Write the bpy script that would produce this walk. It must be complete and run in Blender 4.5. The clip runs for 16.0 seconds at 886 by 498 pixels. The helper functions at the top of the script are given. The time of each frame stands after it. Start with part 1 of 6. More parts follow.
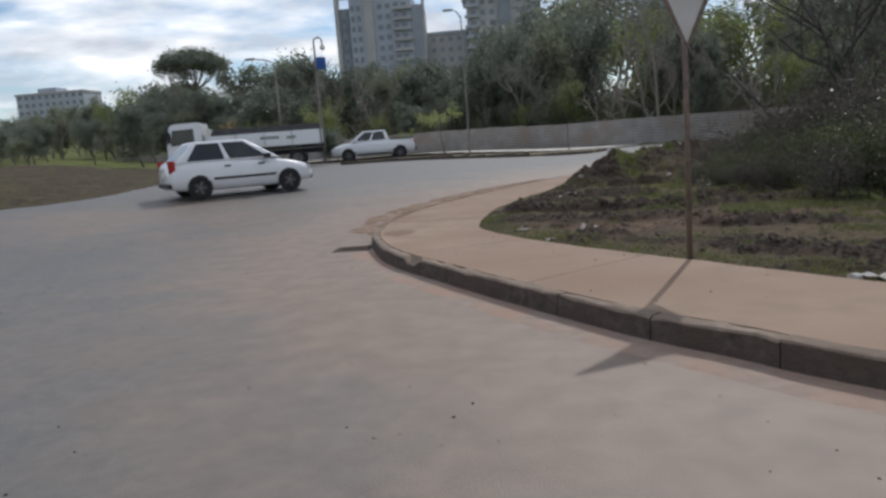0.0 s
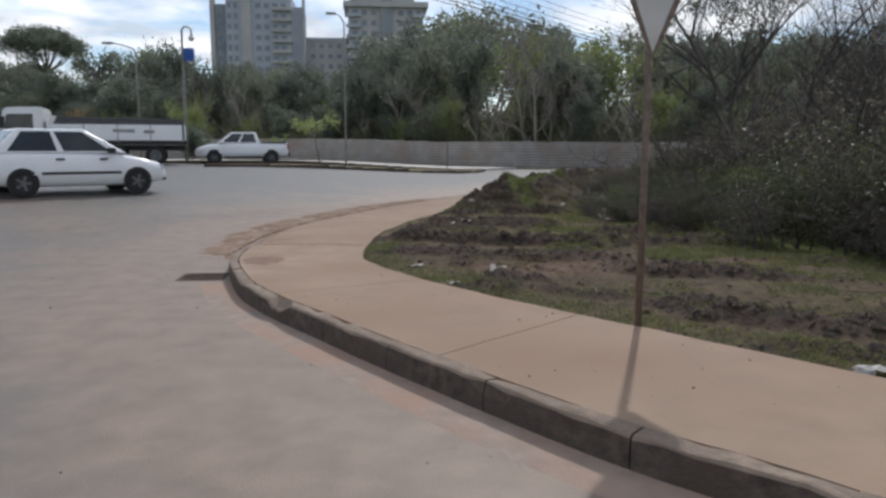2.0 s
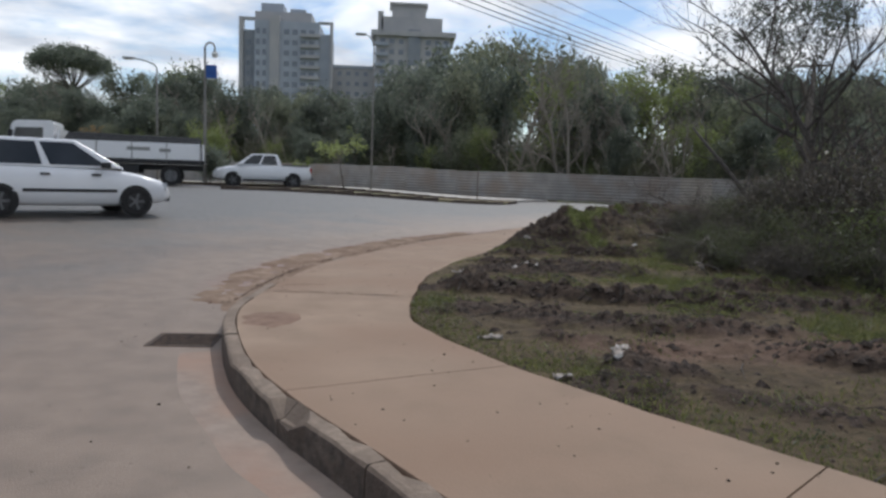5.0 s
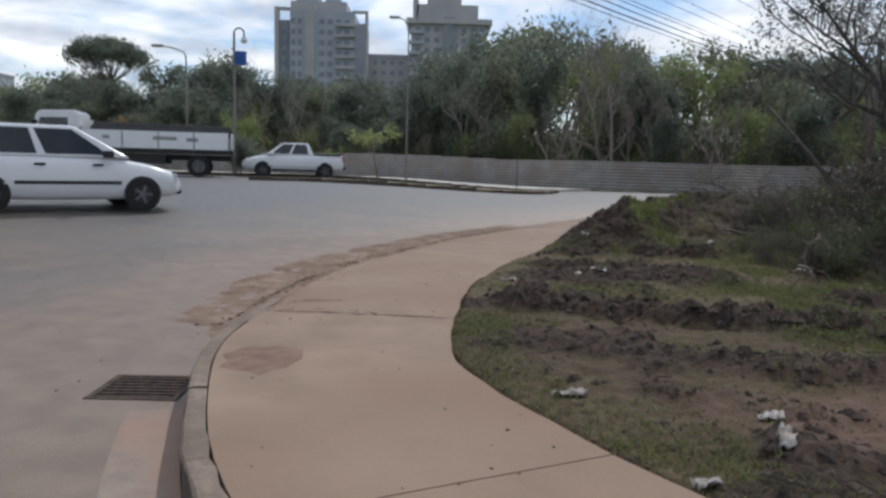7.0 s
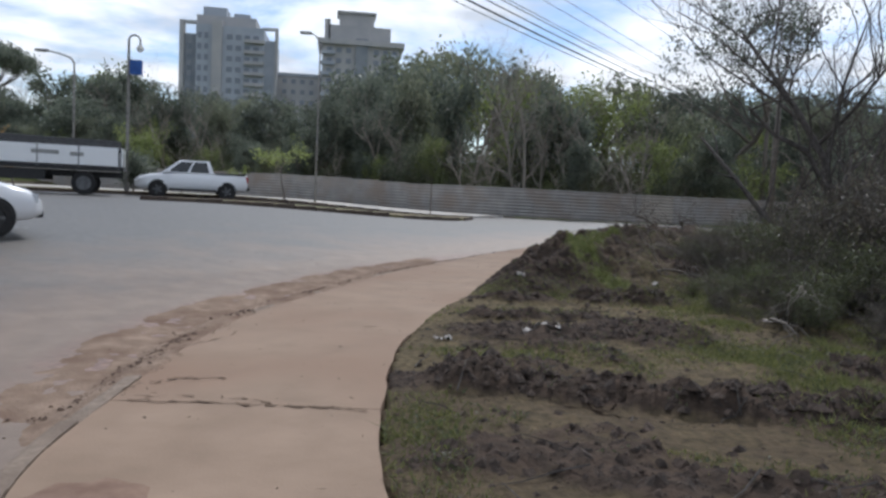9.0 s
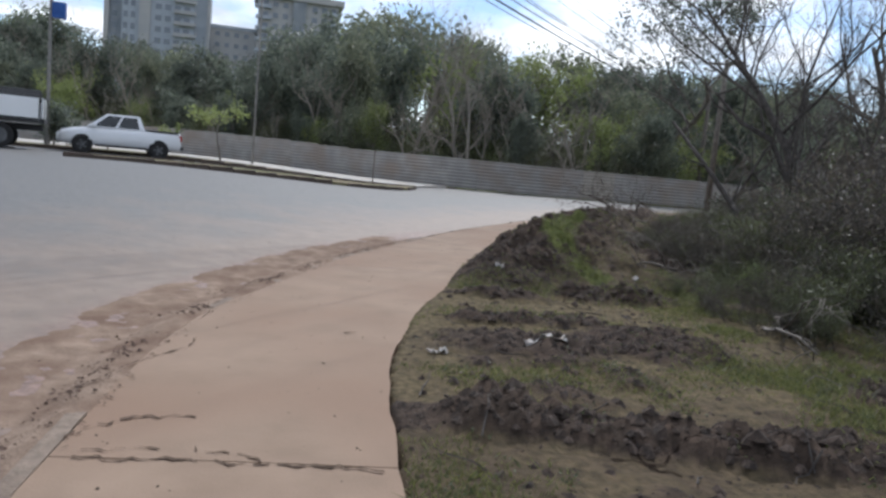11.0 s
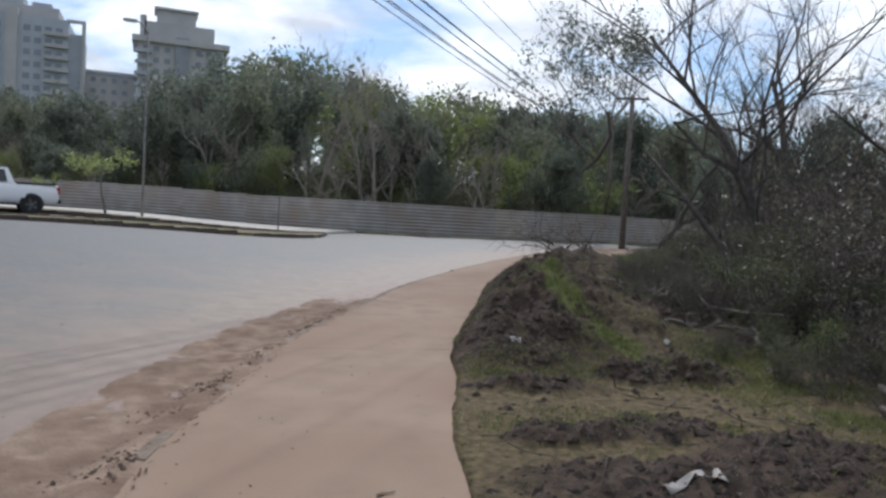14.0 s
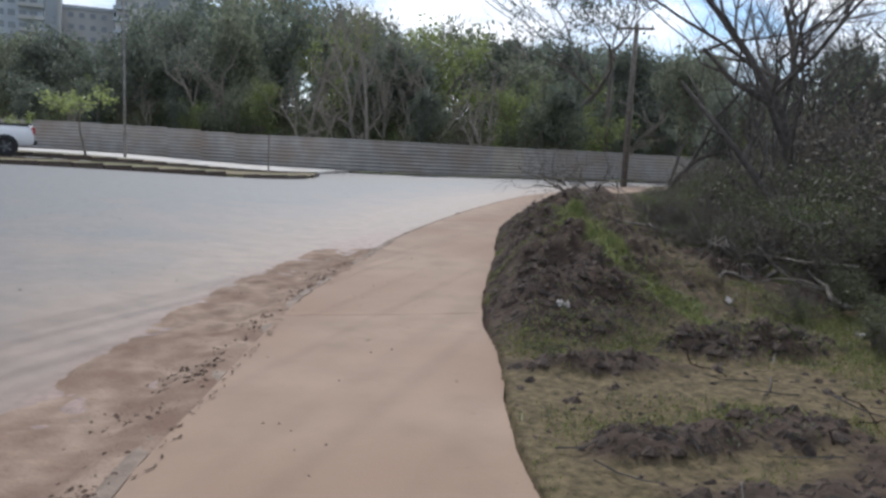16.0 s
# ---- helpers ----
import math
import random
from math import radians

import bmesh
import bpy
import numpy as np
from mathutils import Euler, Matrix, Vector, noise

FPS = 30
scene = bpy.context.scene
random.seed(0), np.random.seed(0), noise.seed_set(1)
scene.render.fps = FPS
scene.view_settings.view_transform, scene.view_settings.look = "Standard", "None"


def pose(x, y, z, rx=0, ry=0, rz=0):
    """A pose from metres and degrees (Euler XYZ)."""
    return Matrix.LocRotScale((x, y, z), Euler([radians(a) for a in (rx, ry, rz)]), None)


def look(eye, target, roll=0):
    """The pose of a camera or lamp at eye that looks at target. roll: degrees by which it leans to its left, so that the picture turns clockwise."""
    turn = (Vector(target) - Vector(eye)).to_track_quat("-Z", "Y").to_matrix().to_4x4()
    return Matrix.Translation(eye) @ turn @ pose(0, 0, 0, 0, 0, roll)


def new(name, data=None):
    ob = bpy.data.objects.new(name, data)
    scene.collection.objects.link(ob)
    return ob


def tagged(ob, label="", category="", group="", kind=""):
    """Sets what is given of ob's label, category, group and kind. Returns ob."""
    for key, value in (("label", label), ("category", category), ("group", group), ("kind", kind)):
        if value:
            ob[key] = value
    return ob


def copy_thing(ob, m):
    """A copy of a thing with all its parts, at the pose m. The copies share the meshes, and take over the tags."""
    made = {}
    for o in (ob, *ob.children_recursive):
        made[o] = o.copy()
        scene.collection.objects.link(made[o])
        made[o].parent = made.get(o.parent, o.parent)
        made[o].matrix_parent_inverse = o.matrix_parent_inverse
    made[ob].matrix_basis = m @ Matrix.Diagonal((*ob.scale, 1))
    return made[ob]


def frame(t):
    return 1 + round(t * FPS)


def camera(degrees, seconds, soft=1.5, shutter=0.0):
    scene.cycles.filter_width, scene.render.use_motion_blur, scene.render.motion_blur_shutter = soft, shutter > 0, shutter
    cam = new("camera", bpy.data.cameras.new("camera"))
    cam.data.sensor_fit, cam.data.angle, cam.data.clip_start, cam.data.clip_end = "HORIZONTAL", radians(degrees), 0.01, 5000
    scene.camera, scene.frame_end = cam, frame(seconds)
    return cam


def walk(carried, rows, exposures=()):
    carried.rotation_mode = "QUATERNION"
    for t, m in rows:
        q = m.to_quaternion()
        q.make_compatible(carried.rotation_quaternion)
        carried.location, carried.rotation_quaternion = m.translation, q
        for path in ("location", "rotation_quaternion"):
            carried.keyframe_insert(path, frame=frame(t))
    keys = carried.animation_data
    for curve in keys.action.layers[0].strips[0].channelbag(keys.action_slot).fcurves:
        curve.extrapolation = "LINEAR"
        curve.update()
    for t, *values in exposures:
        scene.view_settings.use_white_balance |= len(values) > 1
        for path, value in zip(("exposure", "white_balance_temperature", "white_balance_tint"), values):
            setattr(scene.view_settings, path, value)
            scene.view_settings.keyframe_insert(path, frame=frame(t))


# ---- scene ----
cam = camera(62.0, 16.0, soft=2.8)
PATH = [
    (0, (0.516, 3.804, 1.472), (0.356, 5.776, 1.182), -4.4),
    (0.5, (0.447, 4.251, 1.461), (0.373, 6.234, 1.216), -4.0),
    (1, (0.389, 4.698, 1.493), (0.574, 6.679, 1.286), -0.8),
    (1.5, (0.367, 5.179, 1.477), (0.563, 7.152, 1.214), 0.3),
    (2, (0.288, 5.67, 1.502), (0.483, 7.642, 1.232), 0.1),
    (2.5, (0.257, 6.195, 1.454), (0.44, 8.168, 1.179), 0.2),
    (3, (0.194, 6.591, 1.453), (0.315, 8.578, 1.266), 1.7),
    (3.5, (0.148, 7.083, 1.444), (0.276, 9.071, 1.26), 1.8),
    (6, (-0.068, 9.236, 1.363), (0.08, 11.219, 1.15), 1.8),
    (6.5, (-0.035, 9.725, 1.352), (0.003, 11.709, 1.099), 1.1),
    (7, (-0.006, 10.199, 1.365), (0.042, 12.187, 1.144), 1.4),
    (7.5, (0.011, 10.633, 1.344), (0.082, 12.619, 1.122), 2.6),
    (8, (-0.027, 11.066, 1.343), (0.094, 13.055, 1.172), 2.1),
    (8.5, (-0.031, 11.5, 1.377), (0.129, 13.487, 1.216), 1.9),
    (9, (-0.068, 11.819, 1.439), (0.224, 13.792, 1.288), 2.8),
    (11.5, (-0.593, 13.137, 1.611), (-0.081, 15.055, 1.368), 4.4),
    (12, (-0.712, 13.557, 1.612), (-0.193, 15.475, 1.377), 0.8),
    (12.5, (-0.754, 14.014, 1.567), (-0.231, 15.929, 1.329), 2.5),
    (13, (-0.836, 14.425, 1.548), (-0.181, 16.311, 1.436), 0.5),
    (13.5, (-0.883, 14.906, 1.548), (-0.144, 16.763, 1.472), 2.9),
    (14, (-0.87, 15.307, 1.586), (-0.13, 17.162, 1.487), 3.2),
    (14.5, (-0.883, 15.63, 1.581), (-0.135, 17.483, 1.487), 3.3),
    (15, (-0.86, 15.944, 1.591), (-0.063, 17.763, 1.355), 3.0),
    (15.5, (-0.789, 16.252, 1.6), (-0.008, 18.075, 1.339), 2.7),
    (16, (-0.728, 16.593, 1.582), (0.037, 18.422, 1.318), 2.7),
]
walk(cam, [(t, look(eye, target, roll)) for t, eye, target, roll in PATH],
     [(0, -0.36, 6130, 10), (1, -0.38, 6130, 10), (2, -0.22, 6120, 10), (3.5, -0.5, 6100, 10), (6, -0.26, 6060, 10), (7, -0.34, 6010, 10), (8.5, -0.31, 5980, 10), (9, -0.18, 5940, 10), (11.5, 0.04, 5900, 10), (12.5, 0.11, 5960, 10), (13, -0.17, 5980, 10), (14.5, -0.14, 5940, 10), (15, 0.14, 5940, 10), (15.5, 0.26, 5920, 10), (16, 0.08, 5900, 10)])


# ---- world and sun ----
SUN_EL, SUN_AZ = 46.5, 22.7        # height above the horizon; turn to the right of +y
world = bpy.data.worlds.new("sky")
scene.world = world
world.use_nodes = True
wn, wl = world.node_tree.nodes, world.node_tree.links
bg = wn["Background"]
sky = wn.new("ShaderNodeTexSky")
sky.sky_type, sky.sun_disc = "NISHITA", False
sky.sun_elevation, sky.sun_rotation = radians(SUN_EL), radians(SUN_AZ)
sky.air_density, sky.dust_density, sky.ozone_density = 1.0, 0.4, 2.0
wtc = wn.new("ShaderNodeTexCoord")
wsep = wn.new("ShaderNodeSeparateXYZ")
wl.new(wtc.outputs["Generated"], wsep.inputs[0])
wadd = wn.new("ShaderNodeMath"); wadd.operation = "ADD"; wadd.inputs[1].default_value = 0.16
wl.new(wsep.outputs["Z"], wadd.inputs[0])
wdx = wn.new("ShaderNodeMath"); wdx.operation = "DIVIDE"
wdy = wn.new("ShaderNodeMath"); wdy.operation = "DIVIDE"
wl.new(wsep.outputs["X"], wdx.inputs[0]); wl.new(wadd.outputs[0], wdx.inputs[1])
wl.new(wsep.outputs["Y"], wdy.inputs[0]); wl.new(wadd.outputs[0], wdy.inputs[1])
wcom = wn.new("ShaderNodeCombineXYZ")
wl.new(wdx.outputs[0], wcom.inputs[0]); wl.new(wdy.outputs[0], wcom.inputs[1])
wno = wn.new("ShaderNodeTexNoise")
wno.inputs["Scale"].default_value, wno.inputs["Detail"].default_value, wno.inputs["Roughness"].default_value = 1.15, 8, 0.56
wno.inputs["Distortion"].default_value = 0.25
wl.new(wcom.outputs[0], wno.inputs["Vector"])
wra = wn.new("ShaderNodeValToRGB")
wra.color_ramp.elements[0].position, wra.color_ramp.elements[1].position = 0.41, 0.57
wl.new(wno.outputs["Fac"], wra.inputs[0])
wno2 = wn.new("ShaderNodeTexNoise")
wno2.inputs["Scale"].default_value, wno2.inputs["Detail"].default_value = 2.6, 5
wl.new(wcom.outputs[0], wno2.inputs["Vector"])
wra2 = wn.new("ShaderNodeValToRGB")
wra2.color_ramp.elements[0].position, wra2.color_ramp.elements[1].position = 0.35, 0.65
wra2.color_ramp.elements[0].color, wra2.color_ramp.elements[1].color = (6.4, 6.7, 7.2, 1), (12.5, 12.3, 12.0, 1)
wl.new(wno2.outputs["Fac"], wra2.inputs[0])
wmix = wn.new("ShaderNodeMix"); wmix.data_type = "RGBA"
wl.new(wra.outputs[0], wmix.inputs[0]); wl.new(sky.outputs[0], wmix.inputs[6]); wl.new(wra2.outputs[0], wmix.inputs[7])
wl.new(wmix.outputs[2], bg.inputs[0])
bg.inputs[1].default_value = 0.125

sun = new("sun", bpy.data.lights.new("sun", "SUN"))
sun.data.energy, sun.data.angle, sun.data.color = 2.8, radians(0.9), (1.0, 0.95, 0.88)
sd = Vector((math.sin(radians(SUN_AZ)) * math.cos(radians(SUN_EL)), math.cos(radians(SUN_AZ)) * math.cos(radians(SUN_EL)), math.sin(radians(SUN_EL))))
sun.matrix_world = look(sd * 60, (0, 0, 0))


# ---- materials ----
def mat(name, c1, c2, scale=6.0, rough=0.8, bump=0.2, c3=None, big=0.6, metal=0.0, spec=0.3, detail=6, bscale=None, rnd=0.0):
    """Two-scale noise colour c1..c2, with larger patches towards c3, and a bump."""
    m = bpy.data.materials.new(name)
    m.use_nodes = True
    n, l = m.node_tree.nodes, m.node_tree.links
    b = n["Principled BSDF"]
    b.inputs["Roughness"].default_value, b.inputs["Metallic"].default_value = rough, metal
    b.inputs["Specular IOR Level"].default_value = spec
    tc = n.new("ShaderNodeNewGeometry")
    no = n.new("ShaderNodeTexNoise")
    no.inputs["Scale"].default_value, no.inputs["Detail"].default_value = scale, detail
    l.new(tc.outputs["Position"], no.inputs["Vector"])
    ra = n.new("ShaderNodeValToRGB")
    ra.color_ramp.elements[0].color, ra.color_ramp.elements[1].color = (*c1, 1), (*c2, 1)
    ra.color_ramp.elements[0].position, ra.color_ramp.elements[1].position = 0.32, 0.68
    l.new(no.outputs["Fac"], ra.inputs[0])
    out = ra.outputs[0]
    if c3:
        no2 = n.new("ShaderNodeTexNoise")
        no2.inputs["Scale"].default_value, no2.inputs["Detail"].default_value = big, 4
        l.new(tc.outputs["Position"], no2.inputs["Vector"])
        r2 = n.new("ShaderNodeValToRGB")
        r2.color_ramp.elements[0].position, r2.color_ramp.elements[1].position = 0.42, 0.66
        l.new(no2.outputs["Fac"], r2.inputs[0])
        mx = n.new("ShaderNodeMix"); mx.data_type = "RGBA"
        l.new(r2.outputs[0], mx.inputs[0]); l.new(out, mx.inputs[6]); mx.inputs[7].default_value = (*c3, 1)
        out = mx.outputs[2]
    if rnd:
        oi = n.new("ShaderNodeObjectInfo")
        ma = n.new("ShaderNodeMath"); ma.operation = "MULTIPLY_ADD"
        ma.inputs[1].default_value, ma.inputs[2].default_value = rnd, 1 - rnd / 2
        l.new(oi.outputs["Random"], ma.inputs[0])
        hs = n.new("ShaderNodeHueSaturation")
        l.new(ma.outputs[0], hs.inputs["Value"]); l.new(out, hs.inputs["Color"])
        out = hs.outputs[0]
    l.new(out, b.inputs["Base Color"])
    if bump:
        bu = n.new("ShaderNodeBump")
        bu.inputs["Strength"].default_value, bu.inputs["Distance"].default_value = bump, 0.02
        nb = n.new("ShaderNodeTexNoise")
        nb.inputs["Scale"].default_value, nb.inputs["Detail"].default_value = bscale or scale * 4, 5
        l.new(tc.outputs["Position"], nb.inputs["Vector"])
        l.new(nb.outputs["Fac"], bu.inputs["Height"]); l.new(bu.outputs[0], b.inputs["Normal"])
    return m


def leafmat(name, dark, light, trans=0.35):
    """Leaves: each leaf island its own tone between two greens, some light through it."""
    m = bpy.data.materials.new(name)
    m.use_nodes = True
    n, l = m.node_tree.nodes, m.node_tree.links
    b = n["Principled BSDF"]
    b.inputs["Roughness"].default_value = 0.46
    b.inputs["Specular IOR Level"].default_value = 0.5
    g = n.new("ShaderNodeNewGeometry")
    ra = n.new("ShaderNodeValToRGB")
    ra.color_ramp.elements[0].color, ra.color_ramp.elements[1].color = (*dark, 1), (*light, 1)
    l.new(g.outputs["Random Per Island"], ra.inputs[0])
    oi = n.new("ShaderNodeObjectInfo")
    ma = n.new("ShaderNodeMath"); ma.operation = "MULTIPLY_ADD"
    ma.inputs[1].default_value, ma.inputs[2].default_value = 0.5, 0.75
    l.new(oi.outputs["Random"], ma.inputs[0])
    hs = n.new("ShaderNodeHueSaturation")
    l.new(ma.outputs[0], hs.inputs["Value"]); l.new(ra.outputs[0], hs.inputs["Color"])
    l.new(hs.outputs[0], b.inputs["Base Color"])
    tr = n.new("ShaderNodeBsdfTranslucent")
    l.new(hs.outputs[0], tr.inputs["Color"])
    mx = n.new("ShaderNodeMixShader"); mx.inputs[0].default_value = trans
    l.new(b.outputs[0], mx.inputs[1]); l.new(tr.outputs[0], mx.inputs[2])
    l.new(mx.outputs[0], n["Material Output"].inputs["Surface"])
    return m


def attrmat(name, base, layers, rough=0.85, bump=0.3, bscale=40, spec=0.3):
    """A noisy base (c1, c2, scale) with layers (attribute, c1, c2, noise scale) laid over it where the mesh carries them."""
    m = mat(name, base[0], base[1], base[2], rough, bump, bscale=bscale, spec=spec)
    n, l = m.node_tree.nodes, m.node_tree.links
    b = n["Principled BSDF"]
    out = b.inputs["Base Color"].links[0].from_socket
    geo = n.new("ShaderNodeNewGeometry")
    for attr, c1, c2, sc in layers:
        at = n.new("ShaderNodeAttribute"); at.attribute_name = attr
        no = n.new("ShaderNodeTexNoise")
        no.inputs["Scale"].default_value, no.inputs["Detail"].default_value, no.inputs["Roughness"].default_value = sc, 8, 0.62
        l.new(geo.outputs["Position"], no.inputs["Vector"])
        ra = n.new("ShaderNodeValToRGB")
        ra.color_ramp.elements[0].color, ra.color_ramp.elements[1].color = (*c1, 1), (*c2, 1)
        ra.color_ramp.elements[0].position, ra.color_ramp.elements[1].position = 0.3, 0.7
        no3 = n.new("ShaderNodeTexNoise")
        no3.inputs["Scale"].default_value, no3.inputs["Detail"].default_value = sc * 5, 5
        l.new(geo.outputs["Position"], no3.inputs["Vector"])
        l.new(no3.outputs["Fac"], ra.inputs[0])
        ad = n.new("ShaderNodeMath"); ad.operation = "MULTIPLY_ADD"      # attribute * 1.6 + noise - 0.8 ...
        ad.inputs[1].default_value = 1.6
        l.new(at.outputs["Fac"], ad.inputs[0]); l.new(no.outputs["Fac"], ad.inputs[2])
        mr = n.new("ShaderNodeMapRange")
        mr.inputs["From Min"].default_value, mr.inputs["From Max"].default_value = 0.78, 1.35
        l.new(ad.outputs[0], mr.inputs["Value"])
        mx = n.new("ShaderNodeMix"); mx.data_type = "RGBA"
        l.new(mr.outputs[0], mx.inputs[0]); l.new(out, mx.inputs[6]); l.new(ra.outputs[0], mx.inputs[7])
        out = mx.outputs[2]
    l.new(out, b.inputs["Base Color"])
    return m


M_ROAD = attrmat("asphalt", ((0.096, 0.092, 0.086), (0.136, 0.130, 0.121), 9.0),
                 [("sand", (0.170, 0.126, 0.094), (0.230, 0.171, 0.128), 0.7), ("mud", (0.13, 0.08, 0.06), (0.27, 0.175, 0.135), 3.0)], rough=0.58, bump=0.3, bscale=90, spec=0.42)
M_GROUND = attrmat("soil", ((0.030, 0.023, 0.018), (0.080, 0.057, 0.043), 9.0),
                   [("moss", (0.055, 0.046, 0.026), (0.155, 0.118, 0.068), 3.2), ("red", (0.10, 0.064, 0.047), (0.17, 0.113, 0.083), 1.5), ("turf", (0.07, 0.085, 0.026), (0.15, 0.16, 0.058), 3.0)], rough=0.95, bump=0.8, bscale=30, spec=0.1)
M_SLAB = mat("dusty concrete", (0.232, 0.164, 0.115), (0.305, 0.219, 0.157), 2.2, 0.85, 0.15, (0.236, 0.156, 0.107), 0.55, bscale=70, spec=0.25)
# dark kerb tone: splash dirt, and shade put into the colour
M_KERB_SHADE = mat("kerb concrete dark with dirt and shade", (0.05, 0.04, 0.034), (0.115, 0.09, 0.072), 14.0, 0.9, 0.5, (0.08, 0.06, 0.048), 2.0, bscale=45)
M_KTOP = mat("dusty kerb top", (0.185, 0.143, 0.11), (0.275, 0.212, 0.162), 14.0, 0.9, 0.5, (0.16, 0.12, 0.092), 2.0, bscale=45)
M_GUTTER = mat("gutter concrete", (0.235, 0.185, 0.152), (0.31, 0.245, 0.20), 8.0, 0.88, 0.3, (0.30, 0.20, 0.15), 1.4)
M_FENCE = mat("weathered fence sheet", (0.255, 0.24, 0.225), (0.345, 0.325, 0.30), 1.2, 0.75, 0.1, (0.27, 0.225, 0.19), 0.5)
M_PALE = mat("pale sunlit concrete", (0.42, 0.40, 0.37), (0.52, 0.50, 0.46), 3.0, 0.85, 0.1, (0.40, 0.35, 0.30), 0.6)
M_FENCE2 = mat("tan fence sheet", (0.30, 0.27, 0.23), (0.38, 0.34, 0.29), 1.2, 0.75, 0.1)
M_BARK = mat("grey bark", (0.095, 0.082, 0.07), (0.20, 0.175, 0.15), 9.0, 0.95, 0.6)
M_TWIG = mat("dark brushwood bark", (0.045, 0.039, 0.035), (0.11, 0.097, 0.086), 9.0, 0.95, 0.5)
M_BARK2 = mat("pale bark", (0.17, 0.145, 0.12), (0.30, 0.27, 0.23), 9.0, 0.95, 0.5)
M_STEEL = mat("grey galvanised steel", (0.22, 0.22, 0.22), (0.34, 0.34, 0.33), 12.0, 0.5, 0.05, metal=0.6)
M_DARK = mat("dark rusty iron", (0.045, 0.035, 0.03), (0.11, 0.075, 0.055), 20.0, 0.8, 0.4, metal=0.3)
M_LEAF_A = leafmat("dull green leaves", (0.100, 0.114, 0.080), (0.225, 0.242, 0.160), 0.58)
M_LEAF_B = leafmat("dark green leaves", (0.080, 0.096, 0.078), (0.185, 0.208, 0.155), 0.55)
M_LEAF_S = leafmat("olive bush leaves", (0.040, 0.047, 0.024), (0.115, 0.124, 0.060), 0.45)
M_LEAF_U = leafmat("light green bush leaves", (0.065, 0.085, 0.030), (0.155, 0.180, 0.070), 0.5)
M_LEAF_C = leafmat("bright yellow-green leaves", (0.14, 0.17, 0.055), (0.27, 0.31, 0.12), 0.5)
M_LEAF_D = leafmat("brown dry leaves", (0.085, 0.072, 0.054), (0.17, 0.142, 0.105))
M_GRASS = leafmat("grass blades", (0.062, 0.076, 0.024), (0.200, 0.208, 0.072), 0.5)


# ---- mesh helpers ----
def link(name, me, material, parent=None, label=""):
    me.materials.append(material)
    ob = new(name, me)
    if parent:
        ob.parent = parent
    if label:
        ob["label"] = label
    return ob


def part(name, bm, material, parent=None, label="", smooth=False):
    me = bpy.data.meshes.new(name)
    bmesh.ops.recalc_face_normals(bm, faces=bm.faces[:])
    bm.to_mesh(me)
    bm.free()
    if smooth:
        me.shade_smooth()
    return link(name, me, material, parent, label)


def raw(name, verts, faces, material, parent=None, label="", smooth=False):
    me = bpy.data.meshes.new(name)
    me.from_pydata([tuple(v) for v in verts], [], [tuple(f) for f in faces])
    if smooth:
        me.shade_smooth()
    return link(name, me, material, parent, label)


def empty(name, m, label, category, group="", kind=""):
    ob = new(name)
    ob.matrix_world = m
    return tagged(ob, label, category, group, kind)


def box(bm, x0, x1, y0, y1, z0, z1, bevel=0.0):
    r = bmesh.ops.create_cube(bm, size=1.0, matrix=Matrix.Translation(((x0 + x1) / 2, (y0 + y1) / 2, (z0 + z1) / 2)) @ Matrix.Diagonal((x1 - x0, y1 - y0, z1 - z0, 1)))
    if bevel:
        es = list({e for v in r["verts"] for e in v.link_edges})
        bmesh.ops.bevel(bm, geom=es, offset=bevel, segments=2, affect="EDGES", profile=0.6)


def tube(bm, pts, radii, sides=8, cap=True):
    """A tapered tube along points."""
    rings = []
    for i, p in enumerate(pts):
        p = Vector(p)
        d = Vector(pts[min(i + 1, len(pts) - 1)]) - Vector(pts[max(i - 1, 0)])
        d.normalize()
        u = d.cross(Vector((0.13, 0.97, 0.2))).normalized()
        v = d.cross(u)
        rings.append([bm.verts.new(p + (u * math.cos(a) + v * math.sin(a)) * radii[i]) for a in [k * 2 * math.pi / sides for k in range(sides)]])
    for a, b in zip(rings, rings[1:]):
        for k in range(sides):
            bm.faces.new((a[k], a[(k + 1) % sides], b[(k + 1) % sides], b[k]))
    if cap:
        bm.faces.new(rings[0][::-1]); bm.faces.new(rings[-1])


def prism(bm, poly, axis, a, b):
    """A polygon in the other two axes (y, z for axis x; x, z for axis y), from a to b along the axis."""
    def at(p, k):
        return (k, p[0], p[1]) if axis == "x" else (p[0], k, p[1])
    v0 = [bm.verts.new(at(p, a)) for p in poly]
    v1 = [bm.verts.new(at(p, b)) for p in poly]
    n = len(poly)
    bm.faces.new(v0); bm.faces.new(v1[::-1])
    for i in range(n):
        bm.faces.new((v0[i], v1[i], v1[(i + 1) % n], v0[(i + 1) % n]))


